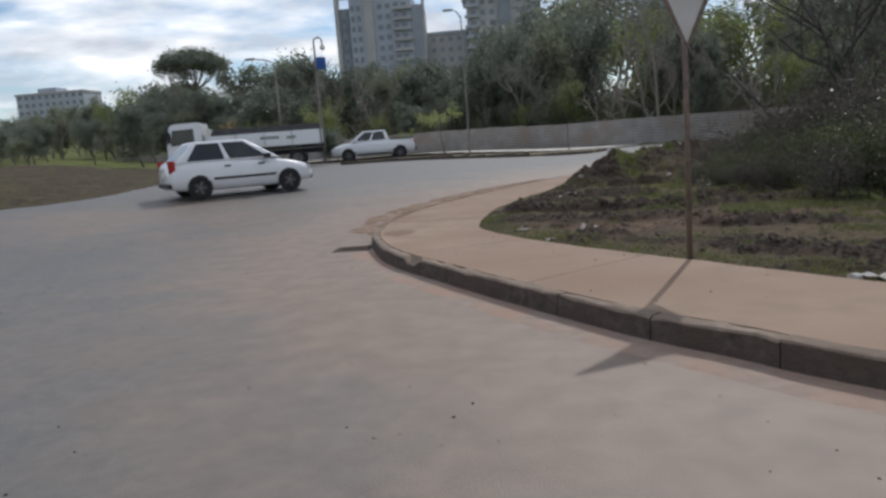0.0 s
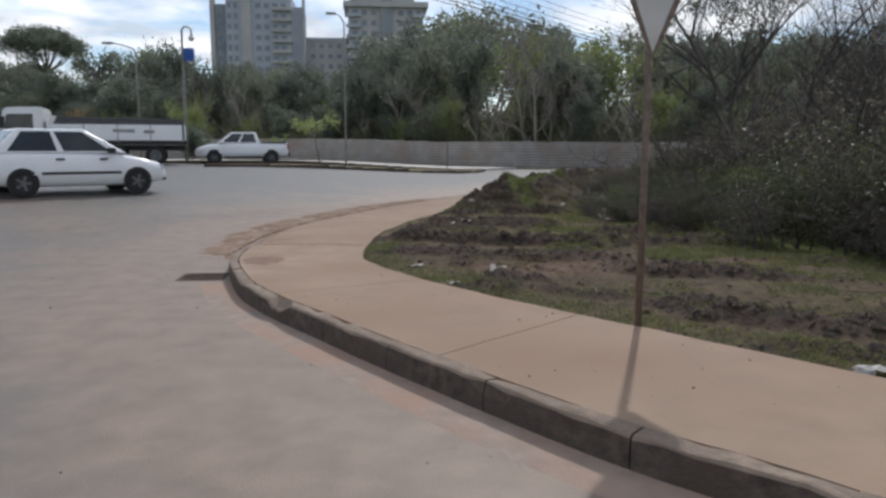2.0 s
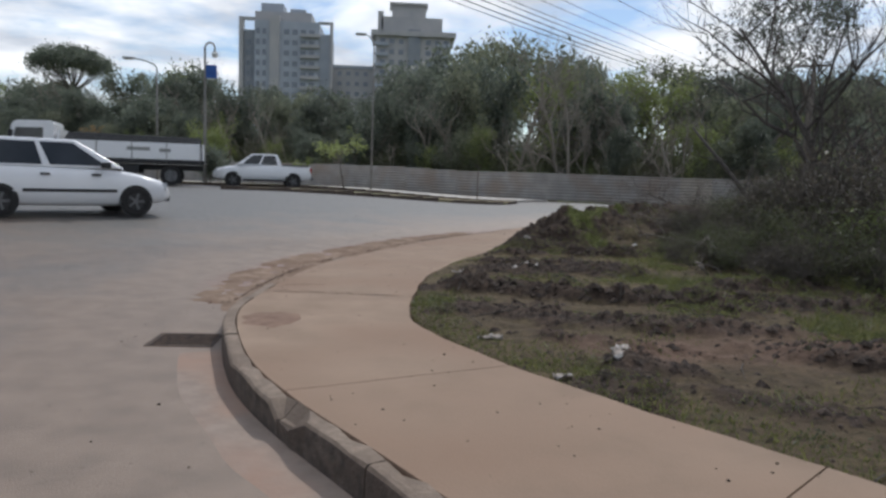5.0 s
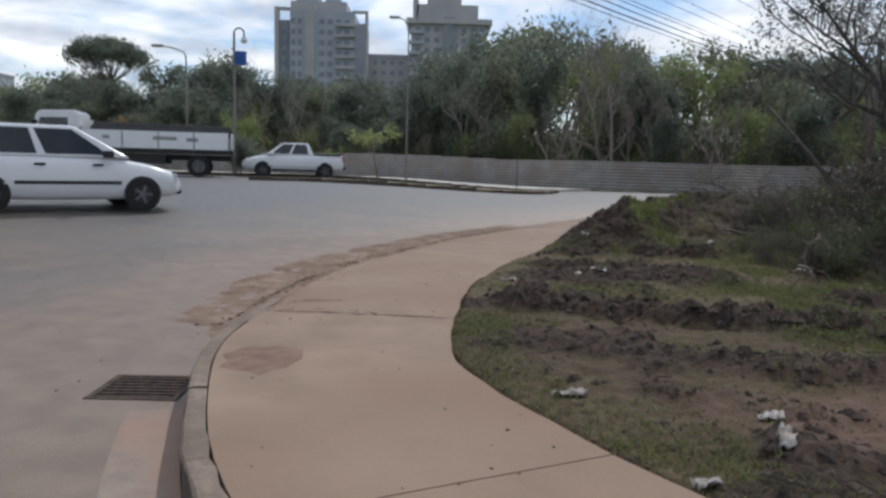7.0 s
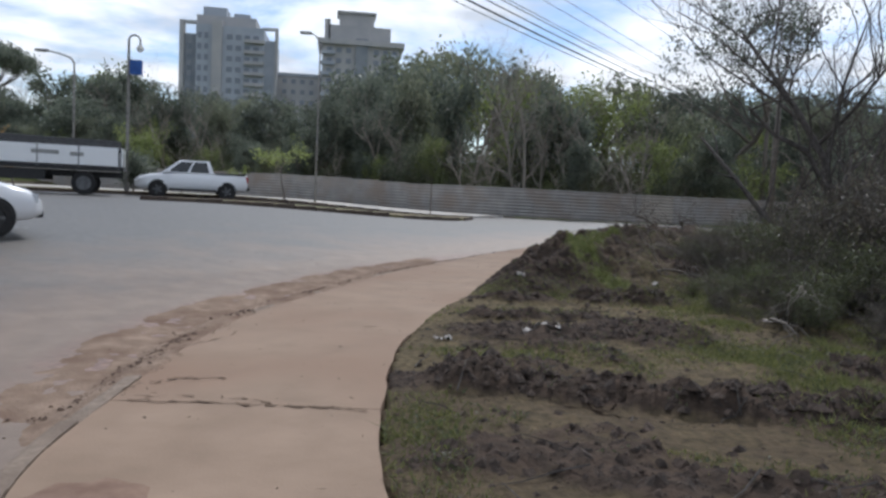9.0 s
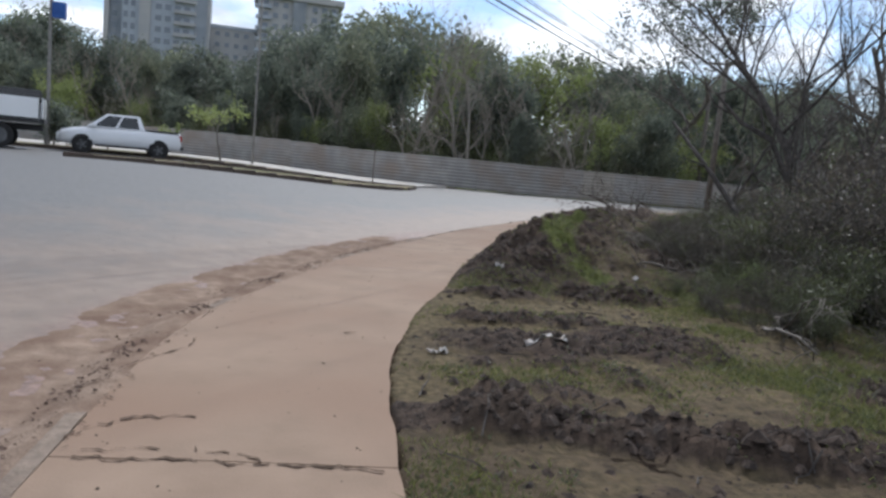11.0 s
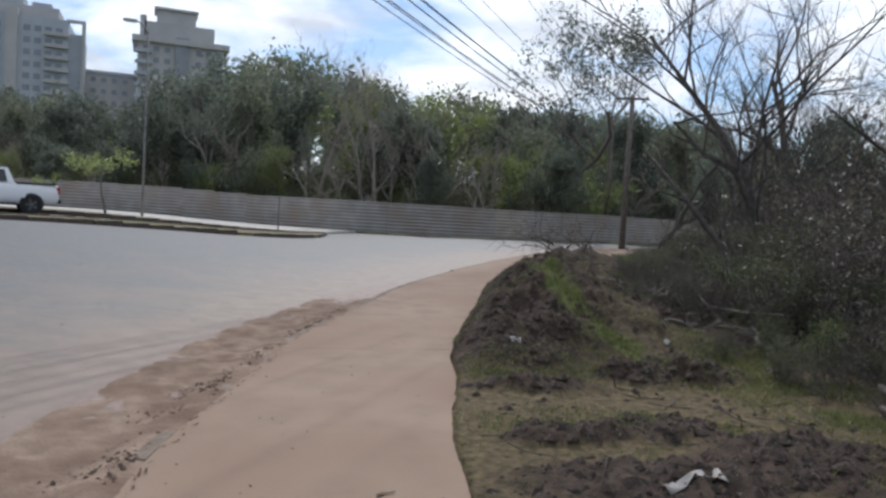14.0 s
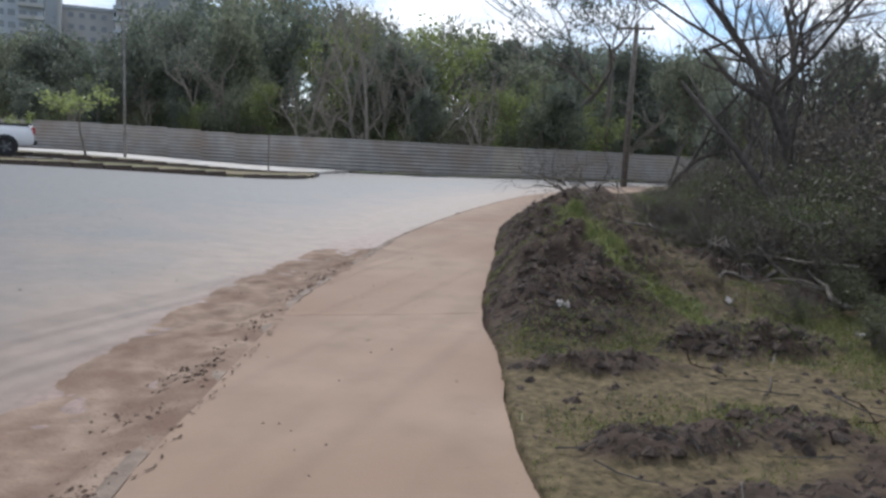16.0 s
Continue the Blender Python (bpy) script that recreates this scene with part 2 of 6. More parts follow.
# ---- the plan ----
KERB = np.array([(14.5, -2.5), (9.0, 1.6), (5.0, 5.2), (2.48, 7.8), (1.95, 8.45), (1.37, 9.15), (0.36, 10.72), (-0.19, 11.65), (-0.66, 12.45), (-1.05, 13.3),
                 (-1.36, 14.4), (-1.48, 15.1), (-1.49, 15.6), (-1.43, 16.4), (-1.28, 18.1), (-1.0, 19.6), (-0.4, 21.2), (0.47, 23.3), (1.3, 24.9), (2.4, 26.8), (4.0, 29.5), (8.6, 35.9), (13.8, 41.8), (24.0, 50.0), (46, 56)])
GRASS = np.array([(15.5, -1.4), (9.8, 3.3), (5.8, 7.0), (3.39, 9.6), (2.36, 11.0), (1.75, 11.8), (0.94, 13.05), (0.35, 14.3), (0.18, 15.1), (0.28, 16.4), (0.45, 17.7), (0.72, 18.7), (1.1, 19.9),
                  (1.72, 21.3), (2.3, 22.8), (4.0, 26.0), (6.6, 30.7), (10.7, 36.0), (16.0, 41.0), (26.0, 47.8), (47, 54)])
FENCE = np.array([(-46, 92), (-28, 83.5), (-6, 73.5), (4, 66.8), (12.8, 60.4), (25.6, 60.6), (48, 64)])
ISLAND = np.array([(-19, 45.6), (-10, 47.9), (-2, 49.2), (3, 51.4), (7.6, 55.0)])


def smooth_line(p, step=0.25):
    """A smooth curve through points, with an even step."""
    q = np.vstack([2 * p[0] - p[1], p, 2 * p[-1] - p[-2]])
    out = []
    for i in range(1, len(q) - 2):
        n = max(2, int(np.linalg.norm(q[i + 1] - q[i]) / step))
        for k in range(n):
            t = k / n
            out.append(0.5 * ((2 * q[i]) + (q[i + 1] - q[i - 1]) * t + (2 * q[i - 1] - 5 * q[i] + 4 * q[i + 1] - q[i + 2]) * t * t + (-q[i - 1] + 3 * q[i] - 3 * q[i + 1] + q[i + 2]) * t ** 3))
    return np.array(out + [p[-1]])


def signed(line, x, y):
    """Distance from points to a line, positive on its right."""
    p = np.stack([x, y], -1)
    best = np.full(x.shape, 1e9); sg = np.ones(x.shape)
    for a, b in zip(line, line[1:]):
        d = b - a
        t = np.clip(((p - a) @ d) / (d @ d), 0, 1)
        r = p - a - t[..., None] * d
        dist = np.hypot(r[..., 0], r[..., 1])
        cr = d[0] * (p[..., 1] - a[1]) - d[1] * (p[..., 0] - a[0])
        m = dist < best - 1e-9
        best = np.where(m, dist, best); sg = np.where(m, np.where(cr < 0, 1, -1), sg)
    return best * sg


def sstep(a, b, x):
    t = np.clip((x - a) / (b - a), 0, 1)
    return t * t * (3 - 2 * t)


KL = smooth_line(KERB, 0.5)
GL = smooth_line(GRASS, 0.5)


def road_z(x, y):
    """Height of the road: level at the kerb, climbing towards the crossing street."""
    x, y = np.asarray(x, float), np.asarray(y, float)
    s = np.clip((np.interp(y, KERB[10:, 1], KERB[10:, 0]) - x) * 0.85, 0, None)
    return (1 - np.exp(-s / 5)) * 0.66 * (1 - sstep(-6, 8, x)) * sstep(13, 25, y) * (1 - 0.5 * sstep(48, 75, y)) - 0.045 * (1 - sstep(14, 18, y))


def rz(x, y):
    return float(road_z(x, y))


def fbm(x, y, scale, octaves=4, seed=0.0):
    return np.array([noise.fractal((a * scale, b * scale, seed), 0.9, 2.1, octaves) for a, b in zip(np.ravel(x), np.ravel(y))]).reshape(np.shape(x))


# mound of dug soil beside the path: along a line
MOUND = np.array([(1.3, 18.6), (2.75, 21.9), (3.9, 23.9), (5.2, 26.4), (6.6, 28.8), (8.4, 31.2), (11, 34.5)])
# heaps of turned clods: centre x, y, turn, half length, half width, height
HEAPS = ((2.1, 16.35, -18, 2.1, 0.20, 0.22), (4.9, 15.9, 10, 1.3, 0.22, 0.20), (1.5, 17.24, -25, 0.42, 0.14, 0.08), (1.75, 18.5, -15, 0.62, 0.36, 0.13),
         (3.0, 18.6, -15, 0.62, 0.40, 0.18), (1.95, 19.4, -14, 0.55, 0.16, 0.14), (2.35, 20.72, -14, 0.62, 0.16, 0.14), (3.75, 20.9, -10, 0.55, 0.30, 0.28),
         (0.95, 15.25, -10, 0.62, 0.22, 0.10), (2.3, 14.7, -12, 1.0, 0.22, 0.13), (1.9, 13.9, -25, 0.7, 0.14, 0.08), (3.9, 13.4, -30, 1.0, 0.3, 0.16),
         (2.4, 12.3, -40, 0.6, 0.16, 0.08), (3.3, 11.3, -45, 0.8, 0.30, 0.16), (4.9, 10.2, -40, 1.0, 0.4, 0.18), (4.6, 17.3, 5, 0.6, 0.25, 0.16), (3.6, 10.1, -42, 0.5, 0.15, 0.10))
# strip of bright turf down the end of the mound and along its crest
SWARD = np.array([(4.1, 21.45), (3.85, 22.3), (3.75, 23.2), (4.5, 24.6), (5.6, 26.6)])


def lumpy(x, y, size, seed):
    """Union of rounded lumps, one in each jittered cell, 0 to 1."""
    gx, gy = np.floor(x / size), np.floor(y / size)
    top = np.zeros(np.shape(x))
    for i in (-1, 0, 1):
        for j in (-1, 0, 1):
            cx, cy = gx + i, gy + j
            h1 = np.abs(np.sin(cx * 127.1 + cy * 311.7 + seed) * 43758.5453) % 1
            h2 = np.abs(np.sin(cx * 269.5 + cy * 183.3 + seed) * 24634.6345) % 1
            h3 = np.abs(np.sin(cx * 419.2 + cy * 371.9 + seed) * 35791.2177) % 1
            d2 = (x / size - cx - h1) ** 2 + (y / size - cy - h2) ** 2
            top = np.maximum(top, (0.3 + 0.7 * h3) * (1 - d2 / (0.35 + 0.35 * h2)))
    return top


def dug(x, y):
    """Where the verge is dug over: 1 in rough clods, 0 on flat trodden soil."""
    m = np.zeros(np.shape(x))
    rag = 1.5 * fbm(x, y, 1.6, 4, 19.0) + 0.15
    for cx, cy, az, rx, ry, h in HEAPS:
        ca, sa = math.cos(radians(az)), math.sin(radians(az))
        u, w = (x - cx) * ca + (y - cy) * sa, -(x - cx) * sa + (y - cy) * ca
        e = (u / rx) ** 2 + (w / ry) ** 2
        m = np.maximum(m, (1 - sstep(0.2, 2.4, e + rag)) * h * 0.88)
    return np.maximum(m, 0.10 * sstep(0.28, 0.62, fbm(x, y, 0.75, 4, 27.0)))


def sward(x, y):
    return np.exp(-(signed(SWARD, x, y) / 0.30) ** 2) * sstep(21.0, 21.6, y) * np.clip(0.62 + 1.5 * fbm(x, y, 1.8, 3, 41.0), 0, 1)


def ground_z(x, y):
    base = road_z(x, y)
    v = signed(GL, x, y)                       # positive: on the verge
    k = signed(KL, x, y)
    isl = -signed(FENCE, x, y)                 # positive: beyond the fence
    z = base - 0.14
    big, small = lumpy(x, y, 0.24, 3.0), lumpy(x, y, 0.11, 8.0)
    clod = fbm(x, y, 0.7, 3, 3.0) * 0.03 + 0.016 * small * (fbm(x, y, 1.5, 3, 33.0) > 0) + 0.014 * fbm(x, y, 7.0, 3, 12.0) + dug(x, y) * (0.30 + 0.55 * big + 0.40 * small)
    md = signed(MOUND, x, y)
    mound = 0.60 * np.exp(-(md / np.where(md > 0, 1.9, 0.80)) ** 2) * (0.70 + 0.32 * lumpy(x, y, 0.42, 5.0) + 0.16 * small + 0.4 * fbm(x, y, 1.3, 4, 5.0))
    mound = mound * sstep(20.7, 22.6, y - 0.12 * x)
    vz = 0.135 + sstep(0.0, 0.5, v) * clod - sstep(4.0, 11.0, v) * 0.55 + mound * sstep(-0.1, 0.35, v)
    vz = vz * sstep(-2, 10, y + 4) + 0.0
    z = np.where(v > 0, vz, z)
    z = np.where((v <= 0) & (k > 0.0), base - 0.12, z)
    # beyond the fence the wooded hill
    hill = sstep(2, 60, isl) * 3.0 + sstep(40, 160, isl) * 7
    z = np.where(isl > -0.3, base - 0.1 + 0.15 + hill + 0.3 * fbm(x, y, 0.05, 3, 1.0) * sstep(3, 20, isl), z)
    # bank of red earth on the far left
    bank = sstep(-11.5, -16, x + 0.18 * (y - 36)) * sstep(20, 27, y) * (1 - sstep(38.5, 41.5, y + 0.1 * (x + 16)))
    z = z + bank * (0.45 + 0.8 * sstep(-15, -22, x) + 0.12 * fbm(x, y, 0.6, 4, 7.0))
    z = np.where((x < -24) & (y > 20), np.maximum(z, base + 0.5 + 2.6 * sstep(-24, -70, x) + 0.3 * fbm(x, y, 0.1, 3, 2.0)), z)
    z = np.where((np.abs(x + 1.73) < 0.4) & (np.abs(y - 14.7) < 0.4), -0.55, z)
    return z


def gzz(x, y):
    return float(ground_z(np.array([x]), np.array([y]))[0])


def sheet(name, xs, ys, zf, material, layers, label, hole=None):
    X, Y = np.meshgrid(xs, ys)
    Z = zf(X, Y)
    nx, ny = len(xs), len(ys)
    i = np.arange(nx * ny).reshape(ny, nx)
    f = np.stack([i[:-1, :-1], i[:-1, 1:], i[1:, 1:], i[1:, :-1]], -1).reshape(-1, 4)
    if hole is not None:
        cx, cy = (X[:-1, :-1] + X[1:, 1:]) / 2, (Y[:-1, :-1] + Y[1:, 1:]) / 2
        f = f[~hole(cx, cy).ravel()]
    ob = raw(name, np.stack([X, Y, Z], -1).reshape(-1, 3), f.tolist(), material, smooth=True)
    for key, fn in layers.items():
        at = ob.data.attributes.new(key, "FLOAT", "POINT")
        at.data.foreach_set("value", np.ascontiguousarray(fn(X, Y).ravel(), dtype=np.float32))
    return tagged(ob, label, "ground", kind="structure")


def lines(*spans):
    return np.unique(np.round(np.concatenate([np.arange(a, b, s) for a, b, s in spans]), 4))


# ---- ground, road ----
def l_moss(x, y):
    v = signed(GL, x, y)
    md = signed(MOUND, x, y)
    band = np.exp(-((y - 20.0) / 1.2) ** 2) * 0.30 + np.exp(-((y - 17.6) / 0.6) ** 2) * 0.15
    return np.where(v > 0, np.clip((0.36 * (1 - sstep(3.5, 6, v)) + band) * (1 - 8.0 * dug(x, y)) - 0.5 * np.exp(-(md / 0.7) ** 2) * sstep(20.7, 22.4, y), 0, 1), 0)


def l_red(x, y):
    v = signed(GL, x, y)
    near = np.exp(-((y - 13.6 - 0.1 * x) / 0.8) ** 2) * 0.45
    return np.where(v > 0, near * sstep(0.3, 1, v) * (1 - sstep(4, 6, v)), 0) + np.where((x < -9) & (y > 18) & (y < 45), 0.18, 0)


def l_turf(x, y):
    return np.where((signed(GL, x, y) > 5.5) | (signed(FENCE, x, y) < 0) | (x < -26), 0.75, np.where((x < -9) & (y > 18), 0.22, 0)) + np.where(signed(GL, x, y) > 0, 0.9 * sward(x, y), 0)


GX = lines((-900, -150, 125), (-150, -30, 10), (-30, 0, 1.5), (0, 6.5, 0.05), (6.5, 12, 0.1), (12, 13, 0.2), (13, 40, 1.0), (40, 150, 10), (150, 901, 125))
GY = lines((-600, -60, 90), (-60, 6, 3), (6, 9, 0.3), (9, 24.5, 0.05), (24.5, 29, 0.09), (29, 32, 0.2), (32, 100, 1.0), (100, 260, 10), (260, 1301, 130))
ground = sheet("ground", GX, GY, ground_z, M_GROUND, {"moss": l_moss, "red": l_red, "turf": l_turf}, "dug reddish soil with moss and sparse grass")


def l_sand(x, y):
    k = -signed(KL, x, y)
    s = 0.60 * np.exp(-k / 1.5) + 0.45 * np.exp(-k / 5.0)
    s = s + 0.30 * np.exp(-((x + 9) / 4) ** 2 - ((y - 20) / 3.5) ** 2)
    return np.clip(s, 0, 1)


def l_mud(x, y):
    k = -signed(KL, x, y)
    return np.clip(0.72 * np.exp(-((k - 0.40) / 0.55) ** 2) * sstep(16.0, 18.0, y) * (1 - sstep(26, 33, y)), 0, 1)


RX = lines((-120, -30, 6), (-30, -8, 1), (-8, -2, 0.25), (-2.0, -1.36, 0.11), (-1.45, 6, 0.2), (6, 30, 1), (30, 121, 6))
RY = lines((-60, 4, 4), (4, 14.45, 0.3), (14.45, 14.951, 0.1), (15.0, 31, 0.2), (31, 60, 1), (60, 91, 5))
road = sheet("road", RX, RY, road_z, M_ROAD, {"sand": l_sand, "mud": l_mud}, "worn grey asphalt road dusted with reddish sand",
             hole=lambda x, y: ((np.abs(x + 1.725) < 0.275) & (np.abs(y - 14.7) < 0.25)) | (signed(FENCE, x, y) < -0.1) | (signed(GL, x, y) > 0.5))
road["category"] = "road"


# ---- pavement, kerb, gutter ----
def resample(line, n):
    d = np.concatenate([[0], np.cumsum(np.hypot(*np.diff(line, axis=0).T))])
    return np.stack([np.interp(np.linspace(0, d[-1], n), d, line[:, i]) for i in (0, 1)], -1)


def offset(line, d):
    t = np.gradient(line, axis=0)
    t /= np.linalg.norm(t, axis=1)[:, None]
    return line + np.stack([t[:, 1], -t[:, 0]], -1) * d      # to the right


def cut(line, a, b):
    """The stretch of a line between the points nearest to a and b."""
    i = int(np.argmin(np.hypot(*(line - np.array(a)).T)))
    j = int(np.argmin(np.hypot(*(line - np.array(b)).T)))
    return line[i:j + 1]


KF = smooth_line(KERB, 0.1)
GF = smooth_line(GRASS, 0.1)
# (kerb side, verge side) ends of the pavement joints
JOINTS = [((14.5, -2.5), (15.5, -1.4)), ((9.0, 1.6), (9.8, 3.3)), ((5.0, 5.3), (5.8, 7.0)), ((2.9, 7.6), (3.7, 9.2)), ((0.78, 10.35), (1.95, 11.5)), ((-0.70, 12.60), (0.82, 13.24)), ((-1.40, 16.25), (0.27, 16.05)),
          ((0.3, 22.9), (2.25, 22.7)), ((5.2, 31.2), (7.0, 31.2)), ((8.6, 35.9), (10.7, 36)), ((13.8, 41.8), (16, 41)), ((24, 50), (26, 47.8)), ((46, 56), (47, 54))]


def walk_z(x, y):
    """Top of the pavement: it runs down to the road past the end of the raised kerb."""
    return rz(x, y) + 0.15 + 0.045 * (1 - float(sstep(14, 18, y))) - 0.05 * float(sstep(16.2, 20.5, y))


pavement = empty("pavement", pose(0, 0, 0), "dusty beige concrete pavement curving round the corner", "pavement", kind="structure")
rng = random.Random(4)
for (a, b), (c, d) in zip(JOINTS, JOINTS[1:]):
    le, ri = cut(offset(KF, 0.122), a, c), cut(GF, b, d)
    n = max(4, int(np.linalg.norm(np.array(c) - np.array(a)) / 0.25))
    le, ri = resample(le, n), resample(ri, n)
    rj = np.array([(noise.noise((p[0] * 2.1, p[1] * 2.1, 0)) * 0.03, noise.noise((p[0] * 2.1, p[1] * 2.1, 5)) * 0.03) for p in ri])
    ri = ri + rj
    g = 0.005
    vs, fs = [], []
    m = 7
    for i in range(n):
        for k in range(m):
            p = le[i] + (ri[i] - le[i]) * k / (m - 1)
            if i in (0, n - 1):
                q = le[1 if i == 0 else n - 2] - le[i]
                p = p + q / np.linalg.norm(q) * g
            vs.append((p[0], p[1], walk_z(*p) + 0.006 * noise.noise((p[0], p[1], 2))))
    top = len(vs)
    vs += [(x, y, z - 0.24) for x, y, z in vs]
    for i in range(n - 1):
        for k in range(m - 1):
            q = (i * m + k, i * m + k + 1, (i + 1) * m + k + 1, (i + 1) * m + k)
            fs.append(q)
    rim = [k for k in range(m)] + [i * m + m - 1 for i in range(1, n)] + [(n - 1) * m + k for k in range(m - 2, -1, -1)] + [i * m for i in range(n - 2, 0, -1)]
    for u, w in zip(rim, rim[1:] + rim[:1]):
        fs.append((w, u, u + top, w + top))
    raw("slab", vs, [f[::-1] for f in fs], M_SLAB, pavement)

# kerb stones, about a metre each; past the drain they lie low and broken
kerb = empty("kerb", pose(0, 0, 0), "worn concrete kerb stones with chipped edges", "kerb", kind="structure")
d = np.concatenate([[0], np.cumsum(np.hypot(*np.diff(KF, axis=0).T))])
s, idx = 0.0, 0
while s < d[-1] - 1.2:
    L = rng.uniform(0.86, 1.05)
    st = np.linspace(s + 0.006, s + L - 0.006, 7)
    pts = np.stack([np.interp(st, d, KF[:, i]) for i in (0, 1)], -1)
    s += L
    y0 = pts[3][1]
    drop = float(sstep(16.3, 18.5, y0))
    if 17.2 < y0 < 20.0 or 21.6 < y0 < 23.6 or 25.0 < y0 < 25.6:
        drop += 0.15
    prof = [(0.0, -0.22), (0.003, 0.07), (0.007, 0.128), (0.018, 0.145), (0.04, 0.150), (0.113, 0.150), (0.117, -0.22)]
    ra = [offset(pts, o) for o, _ in prof]
    vs, fs = [], []
    np_ = len(prof)
    dz = rng.uniform(-0.008, 0.006) - 0.055 * drop + 0.045 * (1 - float(sstep(14, 18, y0)))
    for i in range(7):
        for j, (o, h) in enumerate(prof):
            x, y = ra[j][i]
            ch = 0.014 * noise.noise((x * 9, y * 9, h * 20)) if h > 0 else 0
            gap = 0.075 if abs(y - 12.25) < 0.17 and h > 0.1 and o < 0.1 else 0        # a broken-out corner
            vs.append((x + ch, y + ch, rz(pts[i][0], pts[i][1]) + h + dz - gap + (ch if 0.05 < h else 0)))
    for i in range(6):
        for j in range(np_ - 1):
            fs.append((i * np_ + j, (i + 1) * np_ + j, (i + 1) * np_ + j + 1, i * np_ + j + 1))
    fs += [tuple(range(np_)), tuple(range(6 * np_ + np_ - 1, 6 * np_ - 1, -1))]
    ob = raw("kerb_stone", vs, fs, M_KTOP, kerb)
    ob.data.materials.append(M_KERB_SHADE)
    # road faces and stone ends take the tone with shade in its colour
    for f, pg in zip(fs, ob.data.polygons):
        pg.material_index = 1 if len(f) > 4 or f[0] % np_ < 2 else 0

# poured gutter strip along the raised kerb
gl = cut(KF, (9.0, 1.6), (-1.33, 14.35))
gl = resample(gl, 90)
vs, fs = [], []
for i, p in enumerate(gl):
    for o, h in ((-0.002, 0.012), (-0.12, 0.007), (-0.30, 0.007), (-0.36, -0.01)):
        w = o if o > -0.3 else o * (1 + 0.12 * noise.noise((p[0] * 1.7, p[1] * 1.7, 8)))
        q = offset(gl, w)[i]
        vs.append((q[0], q[1], rz(*q) + h))
for i in range(len(gl) - 1):
    for j in range(3):
        fs.append((i * 4 + j, i * 4 + j + 1, (i + 1) * 4 + j + 1, (i + 1) * 4 + j))
tagged(raw("gutter", vs, fs, M_GUTTER, smooth=True), "pale sandy concrete gutter strip along the kerb", "gutter", kind="structure")

# storm drain: pit, frame and bars
drain = empty("drain_grate", pose(-1.725, 14.7, -0.043), "rusty iron storm drain grate set in the road by the kerb", "drain")
bm = bmesh.new()
for x0, x1, y0, y1 in ((-0.275, -0.235, -0.25, 0.25), (0.235, 0.275, -0.25, 0.25), (-0.235, 0.235, -0.25, -0.215), (-0.235, 0.235, 0.215, 0.25)):
    box(bm, x0, x1, y0, y1, -0.05, 0.008, 0.004)
part("frame", bm, M_DARK, drain)
bm = bmesh.new()
for x0, x1, y0, y1 in ((-0.30, -0.27, -0.28, 0.28), (0.27, 0.30, -0.28, 0.28), (-0.27, 0.27, -0.28, -0.25), (-0.27, 0.27, 0.25, 0.28), (-0.27, 0.27, -0.25, 0.25)):
    box(bm, x0, x1, y0, y1, -0.45, -0.43 if x1 - x0 > 0.4 and y1 - y0 > 0.4 else -0.012)
part("pit", bm, M_GUTTER, drain)
for i in range(7):
    y = -0.185 + i * 0.0617
    bm = bmesh.new(); box(bm, -0.234, 0.234, y - 0.014, y + 0.014, -0.045, 0.006, 0.004)
    part("bar", bm, M_DARK, drain)

# ---- far kerb, grass strip, path and fence ----
IF = smooth_line(ISLAND, 0.5)
strip = smooth_line(FENCE[:5], 0.5)
a, b = resample(IF, 60), resample(cut(strip, (-28, 83.5), (11.5, 61.2)) + np.array((-0.3, -0.6)), 60)
M_TURF = mat("thin turf", (0.08, 0.09, 0.035), (0.17, 0.15, 0.075), 5.0, 0.95, 0.5, (0.20, 0.15, 0.10), 0.8)
for nm, f0, f1, h, m_, lab, cat_ in (("verge", 0.015, 0.16, 0.13, M_TURF, "patchy grass strip behind the far kerb", "grass strip"), ("pavement_far", 0.163, 0.99, 0.14, M_PALE, "pale concrete pavement before the fence", "pavement")):
    vs, fs = [], []
    for i in range(60):
        for f in (f0, f1):
            for dz in (h, -0.05):
                p = a[i] + (b[i] - a[i]) * f
                vs.append((p[0], p[1], rz(*p) + dz))
    for i in range(59):
        j = i * 4
        fs += [(j, j + 2, j + 6, j + 4), (j + 1, j, j + 4, j + 5), (j + 2, j + 3, j + 7, j + 6)]
    fs += [(0, 1, 3, 2), (236, 238, 239, 237)]
    tagged(raw(nm, vs, fs, m_), lab, cat_, kind="structure")
kerb_far = empty("kerb_far", pose(0, 0, 0), "weathered concrete kerb of the far roadside", "kerb", kind="structure")
d = np.concatenate([[0], np.cumsum(np.hypot(*np.diff(IF, axis=0).T))])
s = 0.0
while s < d[-1] - 1.0:
    p = np.array([np.interp(s, d, IF[:, i]) for i in (0, 1)]); q = np.array([np.interp(s + 0.99, d, IF[:, i]) for i in (0, 1)])
    s += 1.0
    bm = bmesh.new(); box(bm, 0, 0.98, -0.01, 0.14, -0.1, 0.15, 0.02)
    ob = part("kerb_stone", bm, M_KERB_SHADE, kerb_far)
    ob.matrix_basis = pose(p[0], p[1], rz(*p), 0, 0, math.degrees(math.atan2(q[1] - p[1], q[0] - p[0])))

